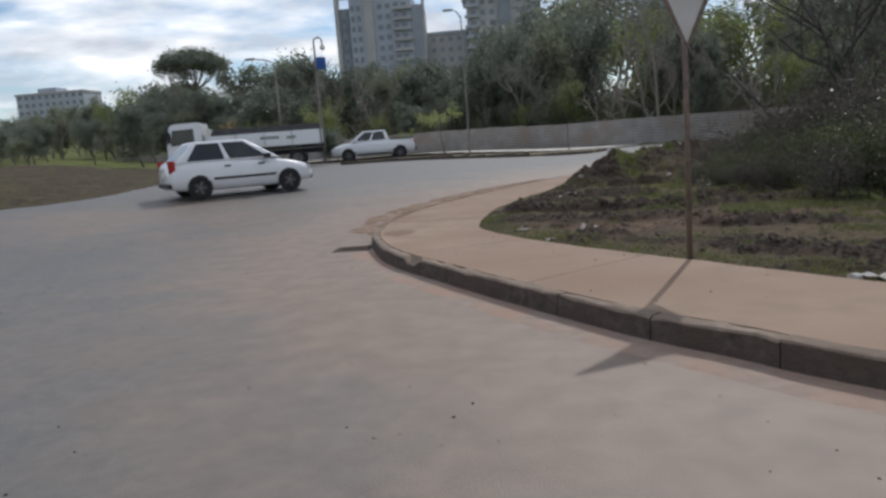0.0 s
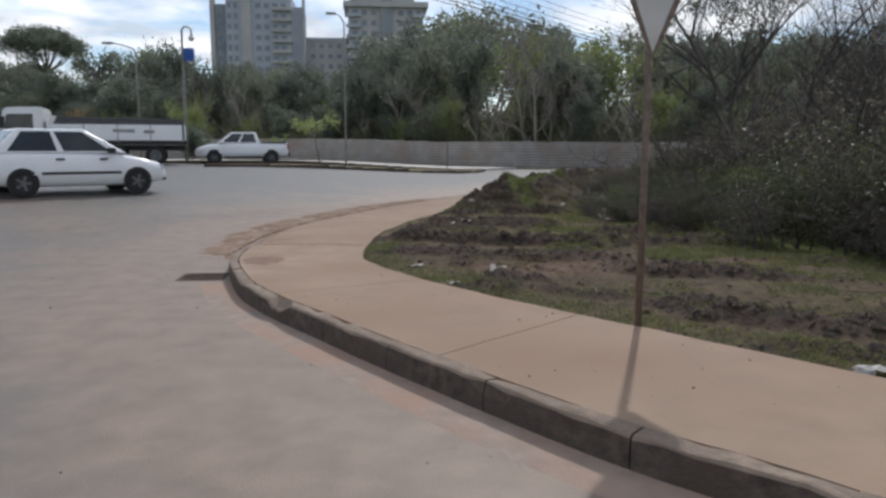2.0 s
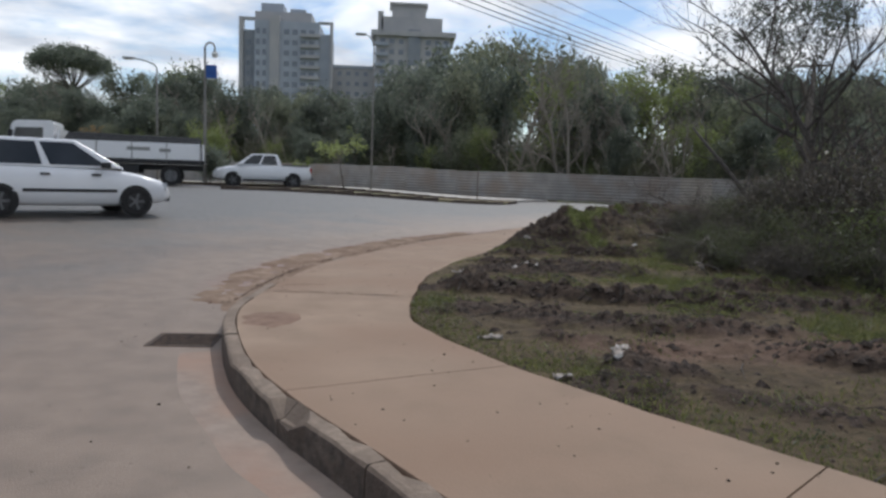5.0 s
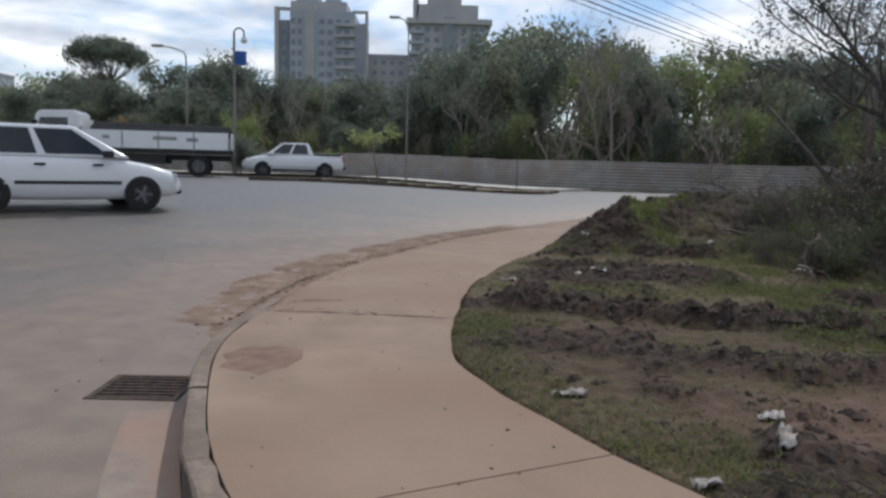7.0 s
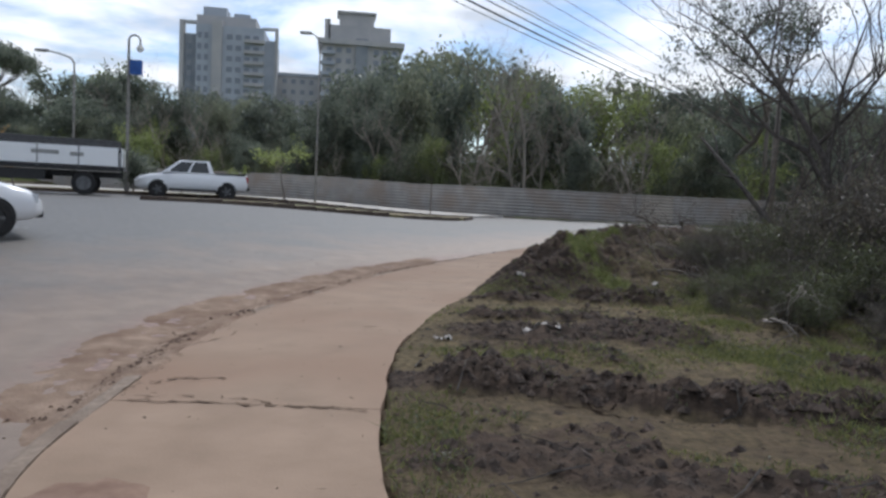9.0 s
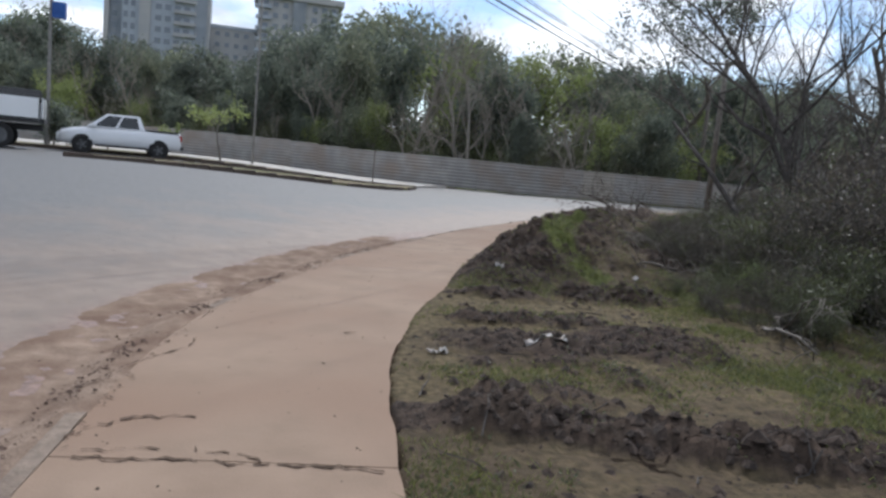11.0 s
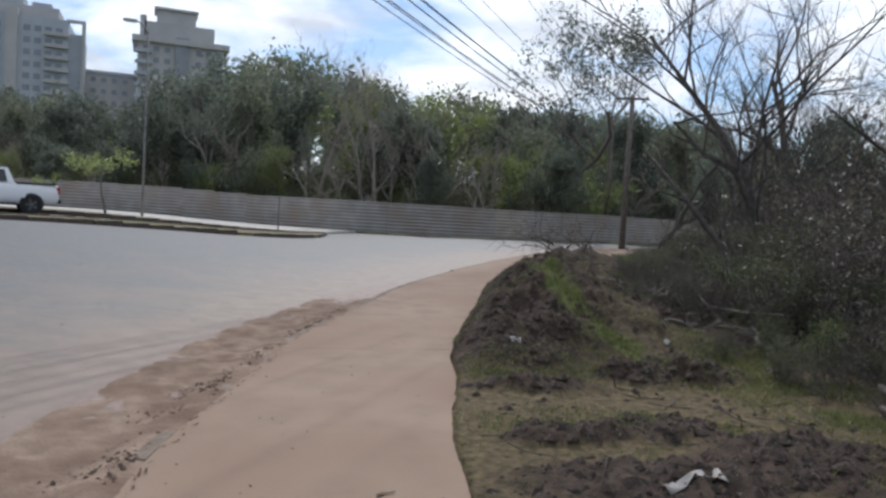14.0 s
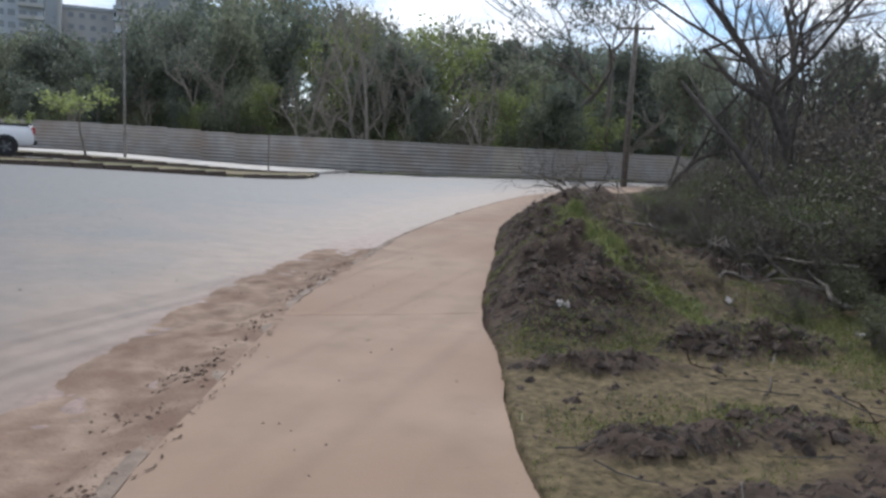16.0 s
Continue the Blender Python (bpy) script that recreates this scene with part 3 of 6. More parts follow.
# traffic island: a low wedge between the lanes, with its own kerb
MED_F = smooth_line(np.array([(-7.3, 40.7), (-4.0, 41.6), (-0.4, 43.7), (3.4, 46.6), (6.4, 50.2), (7.9, 54.2)]), 0.5)
MED_B = smooth_line(np.array([(-7.2, 41.0), (-4.4, 43.2), (-1.0, 46.2), (2.6, 49.4), (5.6, 52.4), (7.7, 54.6)]), 0.5)
a, b = resample(MED_F, 50), resample(MED_B, 50)
vs, fs = [], []
for i in range(50):
    for f in (0.0, 0.25, 0.5, 0.75, 1.0):
        p = a[i] + (b[i] - a[i]) * f
        vs.append((p[0], p[1], rz(*p) + 0.12 + 0.03 * noise.noise((p[0] * 1.5, p[1] * 1.5, 6)) * (1 if 0 < f < 1 else 0)))
    for f in (0.0, 1.0):
        p = a[i] + (b[i] - a[i]) * f
        vs.append((p[0], p[1], rz(*p) - 0.1))
for i in range(49):
    j, k = i * 7, (i + 1) * 7
    fs += [(j + q, j + q + 1, k + q + 1, k + q) for q in range(4)] + [(j + 5, j, k, k + 5), (j + 4, j + 6, k + 6, k + 4)]
tagged(raw("traffic_island", vs, fs, M_TURF, smooth=False), "low traffic island with patchy grass and dirt", "traffic island", kind="structure")
kerb_island = empty("kerb_island", pose(0, 0, 0), "broken weathered kerb stones of the traffic island", "kerb", kind="structure")
for line, side in ((MED_F, -1), (MED_B, 1)):
    d = np.concatenate([[0], np.cumsum(np.hypot(*np.diff(line, axis=0).T))])
    s = 0.0
    while s < d[-1] - 1.0:
        p = np.array([np.interp(s, d, line[:, i]) for i in (0, 1)]); q = np.array([np.interp(s + 0.99, d, line[:, i]) for i in (0, 1)])
        s += 1.0
        if rng.random() < 0.08:
            continue
        bm = bmesh.new(); box(bm, 0, 0.98, -0.07, 0.07, -0.1, 0.15, 0.02)
        ob = part("kerb_stone", bm, M_KERB_SHADE, kerb_island)
        ob.matrix_basis = pose(p[0], p[1], rz(*p) + rng.uniform(-0.03, 0.01), rng.uniform(-3, 3), 0, math.degrees(math.atan2(q[1] - p[1], q[0] - p[0])))

fence = empty("fence", pose(0, 0, 0), "weathered corrugated sheet hoarding along the woods", "fence", kind="structure")
FF = smooth_line(FENCE, 0.5)
d = np.concatenate([[0], np.cumsum(np.hypot(*np.diff(FF, axis=0).T))])
s, kf = 0.0, 0
while s < d[-1] - 3:
    p = np.array([np.interp(s, d, FF[:, i]) for i in (0, 1)]); q = np.array([np.interp(s + 2.5, d, FF[:, i]) for i in (0, 1)])
    yaw = math.degrees(math.atan2(q[1] - p[1], q[0] - p[0]))
    L = float(np.linalg.norm(q - p))
    vs, fs = [], []
    N = 48
    for j in range(N + 1):
        z = 0.06 + 1.94 * j / N
        w = 0.03 * math.sin(j / N * 2 * math.pi * 9)
        for x in (0, L):
            vs += [(x, w, z), (x, w + 0.012, z)]
    for j in range(N):
        k = j * 4
        fs += [(k, k + 2, k + 6, k + 4), (k + 1, k + 5, k + 7, k + 3), (k, k + 4, k + 5, k + 1), (k + 2, k + 3, k + 7, k + 6)]
    fs += [(0, 1, 3, 2), (N * 4, N * 4 + 2, N * 4 + 3, N * 4 + 1)]
    tan = 72.5 < s < 76
    ob = raw("fence_panel", vs, fs, M_FENCE2 if tan else M_FENCE, fence)
    ob.matrix_basis = pose(p[0], p[1], rz(*p) + rng.uniform(-0.02, 0.03), 0, 0, yaw)
    bm = bmesh.new(); box(bm, -0.05, 0.05, 0.03, 0.12, -0.1, 1.95, 0.01)
    ob = part("post", bm, M_BARK, fence)
    ob.matrix_basis = pose(p[0], p[1], rz(*p), 0, 0, yaw)
    s += 2.5


# ---- trees ----
def leaves(centres, n, spread, size, seed, droop=0.0):
    """n diamond leaves round each centre: verts and faces."""
    r = np.random.default_rng(seed)
    c = np.repeat(np.asarray(centres), n, axis=0)
    c = c + r.normal(0, 1, c.shape) * spread
    k = len(c)
    u = r.normal(0, 1, (k, 3)); u[:, 2] -= droop; u /= np.linalg.norm(u, axis=1)[:, None]
    w = np.cross(u, r.normal(0, 1, (k, 3))); w /= np.linalg.norm(w, axis=1)[:, None] + 1e-9
    nn = np.cross(u, w)
    s = (size * r.uniform(0.6, 1.3, k))[:, None]
    v = np.stack([c - u * s, c + w * s * 0.45 + nn * s * 0.12, c + u * s, c - w * s * 0.45 + nn * s * 0.12], 1).reshape(-1, 3)
    return v, np.arange(4 * k).reshape(-1, 4)


def grow(r, height, spread, levels, kids, lean=0.0, crook=0.25, up=0.5, first=0.35, r0=None):
    """Branches as (points, radii), and the tips."""
    out, tips = [], []

    def go(p, d, length, rad, lev):
        pts, rs = [p], [rad]
        n = 5 if lev == 0 else 4
        q = p.copy()
        for i in range(n):
            d = (d + Vector((r.gauss(0, crook), r.gauss(0, crook), r.gauss(0, crook * 0.6) + (0.1 * up if lev else 0)))).normalized()
            q = q + d * (length / n)
            pts.append(q.copy()); rs.append(rad * (1 - 0.72 * (i + 1) / n))
        out.append((pts, rs))
        if lev >= levels:
            tips.extend(pts[2:])
            return
        if lev >= levels - 1:
            tips.append(pts[-1])
        for k in range(kids[lev]):
            f = first + (1 - first) * (k + r.random()) / kids[lev] if lev == 0 else 0.3 + 0.7 * r.random()
            i = min(n - 1, int(f * n)); t = f * n - i
            base = pts[i].lerp(pts[i + 1], t)
            a = r.uniform(0, 2 * math.pi)
            side = Vector((math.cos(a), math.sin(a), up * r.uniform(0.3, 1.2)))
            nd = (d * 0.45 + side * spread).normalized()
            go(base, nd, length * r.uniform(0.42, 0.62), max(0.006, rs[i] * 0.55), lev + 1)

    go(Vector((0, 0, -0.1)), Vector((lean, 0, 1)).normalized(), height * 0.8, r0 or height * 0.022, 0)
    return out, tips


def tree(name, seed, height, levels, kids, material, bark, n_leaf, leaf, cluster, label, category="tree", spread=0.8, crook=0.22, up=0.5, first=0.35, lean=0.0, r0=None, droop=0.3, stems=1, flat=None, split=False):
    r = random.Random(seed)
    root = empty(name, pose(0, 0, 0), label, category)
    bm = None if split else bmesh.new()
    tips = []
    for _ in range(stems):
        br, tp = grow(r, height * r.uniform(0.8, 1.0) if stems > 1 else height, spread, levels, kids, lean if stems == 1 else r.uniform(-0.5, 0.5), crook, up, first, r0)
        off = Vector((r.gauss(0, 0.25), r.gauss(0, 0.25), 0)) if stems > 1 else Vector((0, 0, 0))
        for pts, rs in br:
            if split:
                bm = bmesh.new()
            tube(bm, [p + off for p in pts], rs, 7 if rs[0] > 0.05 else (5 if rs[0] > 0.02 else 3), cap=split)
            if split:
                part("bough" if len(pts) > 5 else "twig", bm, bark, root, smooth=True)
        tips += [p + off for p in tp]
    if not split:
        part("trunk", bm, bark, root, smooth=True)
    if n_leaf:
        c = np.array([tuple(t) for t in tips])
        if flat:
            c = c[c[:, 2] > height * flat]
        v, f = leaves(c, n_leaf, cluster, leaf, seed, droop)
        v[:, 2] = np.maximum(v[:, 2], 0.05)
        raw("crown", v, f.tolist(), material, root)
    return root


def plant(proto, x, y, sc=1.0, rot=0.0, z=None):
    return copy_thing_scaled(proto, x, y, gzz(x, y) if z is None else z, rot, sc)


def copy_thing_scaled(proto, x, y, z, rot, sc, slim=1.0):
    proto.scale = (sc * slim, sc * slim, sc)
    ob = copy_thing(proto, pose(x, y, z, 0, 0, rot))
    proto.scale = (1, 1, 1)
    return ob


def drop(proto):
    for o in [*proto.children_recursive, proto]:
        bpy.data.objects.remove(o)


LAB_A = "leafy broad tree in the dense roadside woods"
LAB_B = "dark green tree of the dense wood behind the fence"
# P_C stands for sunlit patches: the sunlight is put into a brighter leaf colour
LAB_C = "tree with yellow-green leaves coloured bright as if sunlit"
LAB_D = "bare grey leafless tree with fine twigs"
P_A = [tree("tree", 10 + i, 8.0, 2, (10, 6), M_LEAF_A, M_BARK, 22, 0.17, 0.40, LAB_A, first=0.18) for i in range(4)]
P_B = [tree("tree", 20 + i, 8.0, 2, (10, 6), M_LEAF_B, M_BARK, 22, 0.18, 0.40, LAB_B, first=0.12) for i in range(4)]
P_C = [tree("tree", 30 + i, 7.0, 2, (8, 5), M_LEAF_C, M_BARK, 18, 0.15, 0.36, LAB_C, first=0.2) for i in range(2)]
P_D = [tree("tree", 40 + i, 9.0, 3, (7, 5, 4), M_LEAF_D, M_BARK2, 0, 0.1, 0.2, LAB_D, first=0.3, crook=0.3) for i in range(4)]


def top_of(proto):
    return max(v.co.z for o in proto.children for v in o.data.vertices)


TOPS = {p.name: top_of(p) for p in P_A + P_B + P_C + P_D}
# treetop slope by turn x / y from the corner, fitted to the camera's view
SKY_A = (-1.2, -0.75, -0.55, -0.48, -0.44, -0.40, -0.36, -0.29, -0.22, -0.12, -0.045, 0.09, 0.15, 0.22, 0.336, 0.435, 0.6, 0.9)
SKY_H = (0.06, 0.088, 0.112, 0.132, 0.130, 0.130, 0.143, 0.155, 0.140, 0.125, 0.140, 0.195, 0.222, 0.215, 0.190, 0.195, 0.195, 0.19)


# height a treetop may reach to keep that fitted outline
def view_skyline(x, y):
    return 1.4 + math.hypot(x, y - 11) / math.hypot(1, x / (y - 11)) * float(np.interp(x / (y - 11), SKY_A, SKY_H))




def woods(spots):
    """Far trees joined into one mesh: (pattern, x, y, z, turn, scale, slimness)."""
    vs, fs, mi, mats, n = [], [], [], [], 0
    for pr, x, y, z, rot, sc, slim in spots:
        ca, sa = math.cos(radians(rot)), math.sin(radians(rot))
        for o in pr.children:
            me = o.data
            co = np.empty(len(me.vertices) * 3, np.float32); me.vertices.foreach_get("co", co); co = co.reshape(-1, 3)
            ix = np.empty(len(me.loops), np.int32); me.loops.foreach_get("vertex_index", ix); ix = ix.reshape(-1, 4)
            if o.name.startswith("crown"):
                co, ix = co.reshape(-1, 4, 3)[::2], ix[:len(ix) // 2 + len(ix) % 2]
                mid = co.mean(1, keepdims=True)
                co = ((co - mid) * 1.4 + mid).reshape(-1, 3)
            vs.append(np.stack([(co[:, 0] * ca - co[:, 1] * sa) * sc * slim + x, (co[:, 0] * sa + co[:, 1] * ca) * sc * slim + y, co[:, 2] * sc + z], -1))
            fs.append(ix + n); n += len(co)
            m_ = me.materials[0]
            if m_ not in mats:
                mats.append(m_)
            mi.append(np.full(len(ix), mats.index(m_), np.int32))
    V, F, I = np.concatenate(vs), np.concatenate(fs), np.concatenate(mi)
    me = bpy.data.meshes.new("woods")
    me.vertices.add(len(V)); me.vertices.foreach_set("co", V.ravel())
    me.loops.add(F.size); me.loops.foreach_set("vertex_index", np.ascontiguousarray(F.ravel(), np.int32))
    me.polygons.add(len(F)); me.polygons.foreach_set("loop_start", np.arange(0, F.size, 4, dtype=np.int32))
    for m_ in mats:
        me.materials.append(m_)
    me.polygons.foreach_set("material_index", I)
    me.update(calc_edges=True)
    tagged(new("woods", me), "dense far woods climbing the hill", "woods", kind="stuff")


FAR = []
rt = random.Random(11)
dF = np.concatenate([[0], np.cumsum(np.hypot(*np.diff(FF, axis=0).T))])
NF = offset(FF, -1.0) - FF
for row, (back, gap, h0, h1) in enumerate(((2.2, 2.3, 0.30, 0.62), (6, 3.0, 0.55, 0.95), (13, 3.8, 0.70, 1.02), (26, 5.0, 0.75, 1.02), (46, 6.5, 0.8, 1.03), (80, 9, 0.8, 1.03))):
    s = -30.0 - back * 1.4
    while s < dF[-1] + 6 + back:
        s += gap * rt.uniform(0.6, 1.4)
        p = np.array([np.interp(s, dF, FF[:, i]) for i in (0, 1)]) + np.array([np.interp(s, dF, NF[:, i]) for i in (0, 1)]) * back * rt.uniform(0.8, 1.25)
        if s < 0:
            p = p + np.array((s, 0.1 * s))
        if s > dF[-1]:
            p = p + np.array((0.9, 0.45)) * (s - dF[-1])
        u = rt.random()
        # front trees here mostly take the leaf colour with sunlight put in
        bright = -19 < p[0] < -9 and row < 2
        fam = P_C if (bright and u < 0.6) or u < 0.06 else (P_D if u > 0.64 else (P_B if u < 0.50 else P_A))
        pr = rt.choice(fam)
        g0 = gzz(p[0], p[1])
        want = (view_skyline(p[0], p[1]) - g0) * rt.uniform(h0, h1) * (1.15 if fam is P_D else 1.0)
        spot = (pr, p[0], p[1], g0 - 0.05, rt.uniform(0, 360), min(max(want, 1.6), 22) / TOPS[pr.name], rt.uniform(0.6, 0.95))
        if row < 4:
            copy_thing_scaled(*spot)
        else:
            FAR.append(spot)


# scrub and trees on the rise at the far side of the earth bank
for _ in range(46):
    x, y = rt.uniform(-85, -20), rt.uniform(46, 105)
    if signed(FENCE, np.array([x]), np.array([y]))[0] > 0 and x > -30:
        continue
    pr = rt.choice(P_A + P_B + P_B + P_D[:2])
    want = (view_skyline(x, y) - gzz(x, y)) * rt.uniform(0.5, 0.95)
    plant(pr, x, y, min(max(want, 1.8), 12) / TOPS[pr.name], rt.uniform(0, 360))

for _ in range(60):
    x, y = rt.uniform(-170, -58), rt.uniform(100, 200)
    pr = rt.choice(P_A + P_B + P_D[:1])
    want = (view_skyline(x, y) - gzz(x, y)) * rt.uniform(0.75, 1.0)
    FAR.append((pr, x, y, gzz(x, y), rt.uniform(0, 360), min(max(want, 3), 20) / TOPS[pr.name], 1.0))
woods(FAR)

# ---- far buildings ----
M_WALL = mat("pale blue-grey facade", (0.33, 0.36, 0.41), (0.40, 0.43, 0.48), 0.3, 0.8, 0.0)
M_WALL2 = mat("beige facade", (0.36, 0.36, 0.37), (0.43, 0.42, 0.42), 0.3, 0.8, 0.0)
M_TRIM = mat("dark grey facade", (0.20, 0.22, 0.25), (0.27, 0.29, 0.32), 0.3, 0.7, 0.0)
M_PANE = mat("dark window glass", (0.13, 0.15, 0.18), (0.18, 0.20, 0.24), 0.5, 0.2, 0.0, spec=0.6)


def block(parent, name, x0, x1, y0, y1, z0, z1, m_):
    bm = bmesh.new(); box(bm, x0, x1, y0, y1, z0, z1)
    return part(name, bm, m_, parent)


def windows(parent, xs, zs, y, w, h, depth=0.25):
    me = None
    for z in zs:
        for x in xs:
            if me is None:
                bm = bmesh.new(); box(bm, -w / 2, w / 2, -0.06, depth, -h / 2, h / 2)
                ob = part("window", bm, M_PANE, parent); me = ob.data
            else:
                ob = new("window", me); ob.parent = parent
            ob.matrix_basis = pose(x, y, z)


def tower_a():
    t = empty("apartment_tower", pose(-31.5, 230, 1.3), "tall grey-blue apartment tower with framed rooftop pergola", "apartment tower")
    block(t, "wall", -9, 9.5, 0, 18, 0, 44.0, M_WALL)
    block(t, "side_wing", -13.2, -9, 1.5, 16, 0, 41.5, M_TRIM)
    block(t, "pier", -13.6, -12.4, 0.6, 3, 0, 45.0, M_WALL2)
    block(t, "pier", 12.6, 13.4, 0.6, 3, 0, 44.5, M_WALL2)
    block(t, "side_wing", 9.5, 12.6, 1.5, 16, 0, 41.0, M_WALL)
    block(t, "roof_frame", -13.4, -9, 0.7, 2.0, 44.2, 45.0, M_WALL2)
    block(t, "roof_frame", 9, 13.4, 0.7, 2.0, 43.8, 44.5, M_WALL2)
    block(t, "penthouse", -9.4, 7.0, 3, 14, 44, 47.2, M_WALL2)
    block(t, "water_tank", -8, -1.5, 5, 12, 47.2, 50.0, M_WALL)
    block(t, "water_tank", 0.5, 5.0, 5, 12, 47.2, 48.6, M_WALL)
    block(t, "stair_tower", -4.6, -1.8, -0.7, 4, 0, 45.5, M_WALL2)
    windows(t, (-8, -6.2), [3 * i + 2 for i in range(3, 14)], 0, 1.1, 1.6)
    windows(t, (0.2, 2.6, 5.0, 7.4), [3 * i + 2 for i in range(3, 14)], 0, 1.6, 1.5)
    for i in range(3, 14):
        block(t, "balcony", 4.2, 9.9, -1.3, 0, 3 * i + 0.6, 3 * i + 1.5, M_WALL2)
    windows(t, (-11,), [3 * i + 2 for i in range(3, 13)], 1.5, 1.2, 1.4)


def tower_b():
    t = empty("apartment_tower", pose(5.5, 230, 0), "tall beige apartment tower with stepped roof and balconies", "apartment tower")
    block(t, "wall", -11, 11, 0, 18, 0, 42.5, M_WALL2)
    block(t, "cornice", -12.4, 12.4, -1.2, 18, 42.5, 44.0, M_WALL2)
    block(t, "penthouse", -9.5, 8.5, 2, 14, 44.0, 48.5, M_WALL2)
    block(t, "water_tank", -6.5, 3.6, 4, 12, 48.5, 52.4, M_WALL2)
    block(t, "roof_slab", -7.2, 4.2, 3.4, 12.6, 52.4, 53.0, M_WALL2)
    block(t, "chimney", -10.6, -9.0, 2, 4, 44, 50, M_WALL2)
    block(t, "stair_tower", -1.5, 2.0, -0.8, 3, 0, 44.5, M_TRIM)
    windows(t, (-9, -6.3, -3.6, 4.4, 7.1, 9.6), [3 * i + 2 for i in range(3, 14)], 0, 1.5, 1.5)
    for i in range(3, 14):
        block(t, "balcony", -11.6, -7.4, -1.2, 0, 3 * i + 0.6, 3 * i + 1.5, M_WALL)
        block(t, "balcony", 7.0, 11.6, -1.2, 0, 3 * i + 0.6, 3 * i + 1.5, M_WALL)


def mid_block():
    t = empty("apartment_block", pose(-13.5, 236, 0), "low pale apartment block between the towers", "apartment block")
    block(t, "wall", -9.5, 7.5, 0, 14, 0, 33.5, M_WALL2)
    block(t, "parapet", -9.8, 7.8, -0.3, 14, 33.5, 34.4, M_WALL)
    windows(t, [-8 + 2.6 * i for i in range(6)], [3 * i + 2 for i in range(4, 11)], 0, 1.3, 1.3)


def left_block():
    t = empty("apartment_block", pose(-180, 300, 0), "long white building on the far hill", "apartment block")
    block(t, "wall", -14.5, 14.5, 0, 14, 0, 32.5, M_WALL)
    block(t, "roof_house", -6, 2, 2, 10, 32.5, 35.2, M_WALL)
    block(t, "parapet", -14.8, 14.8, -0.3, 14, 32.5, 33.3, M_WALL2)
    windows(t, [-13 + 2.9 * i for i in range(10)], [3 * i + 1.5 for i in range(6, 11)], 0, 1.5, 1.4)


tower_a(); tower_b(); mid_block(); left_block()


# ---- standing things: sign, lamps, pole and wires ----
M_SIGN = mat("sign back", (0.42, 0.42, 0.42), (0.55, 0.54, 0.52), 6.0, 0.55, 0.0, (0.40, 0.36, 0.33), 3.0, metal=0.2)
M_RUST = mat("brown painted post", (0.10, 0.075, 0.06), (0.19, 0.14, 0.11), 14.0, 0.7, 0.2)
M_BLUE = mat("blue plastic box", (0.02, 0.07, 0.26), (0.04, 0.11, 0.34), 5.0, 0.5, 0.0)
M_WIRE = mat("black cable", (0.02, 0.02, 0.022), (0.04, 0.04, 0.045), 5.0, 0.6, 0.0)
M_GLASS = mat("milky lamp glass", (0.55, 0.55, 0.52), (0.68, 0.68, 0.64), 4.0, 0.25, 0.0, spec=0.5)
M_CONC = mat("grey concrete pole", (0.16, 0.15, 0.14), (0.26, 0.25, 0.235), 8.0, 0.9, 0.2)


def disc(bm, c, r, depth, axis="y", segs=20, r2=None):
    m = Matrix.Translation(c) @ (pose(0, 0, 0, 90) if axis == "y" else (pose(0, 0, 0, 0, 90) if axis == "x" else Matrix.Identity(4)))
    bmesh.ops.create_cone(bm, cap_ends=True, segments=segs, radius1=r, radius2=r if r2 is None else r2, depth=depth, matrix=m)


sign = empty("yield_sign", pose(2.33, 11.05, 0.05, 0, 0, 25.5), "inverted triangle road sign seen from behind on a brown post", "road sign")
bm = bmesh.new(); tube(bm, [(0, 0, -0.05), (0.01, 0, 1.4), (0.0, 0, 2.83)], [0.026, 0.026, 0.025], 12)
part("post", bm, M_RUST, sign, smooth=True)
bm = bmesh.new(); prism(bm, [(0, 2.14), (0.035, 2.14), (0.40, 2.77), (0.385, 2.82), (-0.385, 2.82), (-0.40, 2.77), (-0.035, 2.14)], "y", -0.040, -0.036)
part("plate", bm, M_SIGN, sign, "grey metal back of the plate")
for q in ([(0, 2.14), (0.035, 2.14), (0.40, 2.77), (0.33, 2.77)], [(0, 2.14), (-0.035, 2.14), (-0.40, 2.77), (-0.33, 2.77)], [(-0.40, 2.77), (0.40, 2.77), (0.385, 2.82), (-0.385, 2.82)]):
    bm = bmesh.new(); prism(bm, q, "y", -0.046, -0.0405)
    part("border", bm, M_RUST, sign)
for z in (2.35, 2.68):
    bm = bmesh.new(); box(bm, -0.06, 0.06, -0.036, 0.034, z - 0.02, z + 0.02, 0.004)
    part("bracket", bm, M_STEEL, sign)


def place(x, y, dz=0.0):
    return rz(x, y) + 0.13 + dz


l1 = empty("street_lamp", pose(-10.2, 49.8, place(-10.2, 49.8)), "tall slim lamp post with hooked globe lamp and blue box", "street lamp")
bm = bmesh.new(); tube(bm, [(0, 0, 0), (0, 0, 4), (0, 0, 7.25)], [0.09, 0.075, 0.06], 10); disc(bm, (0, 0, 0.2), 0.13, 0.4, "z", 12)
part("post", bm, M_CONC, l1, smooth=False)
bm = bmesh.new(); tube(bm, [(0, 0, 7.2)] + [(0.26 - 0.26 * math.cos(a), 0, 7.25 + 0.26 * math.sin(a)) for a in [k * math.pi / 8 for k in range(9)]] + [(0.52, 0, 7.1)], [0.05] * 11, 8)
part("hook", bm, M_STEEL, l1, smooth=True)
bm = bmesh.new(); bmesh.ops.create_uvsphere(bm, u_segments=14, v_segments=10, radius=0.17, matrix=Matrix.Translation((0.52, 0, 6.88)))
lamp = part("globe", bm, M_GLASS, l1, "milky glass globe", True)
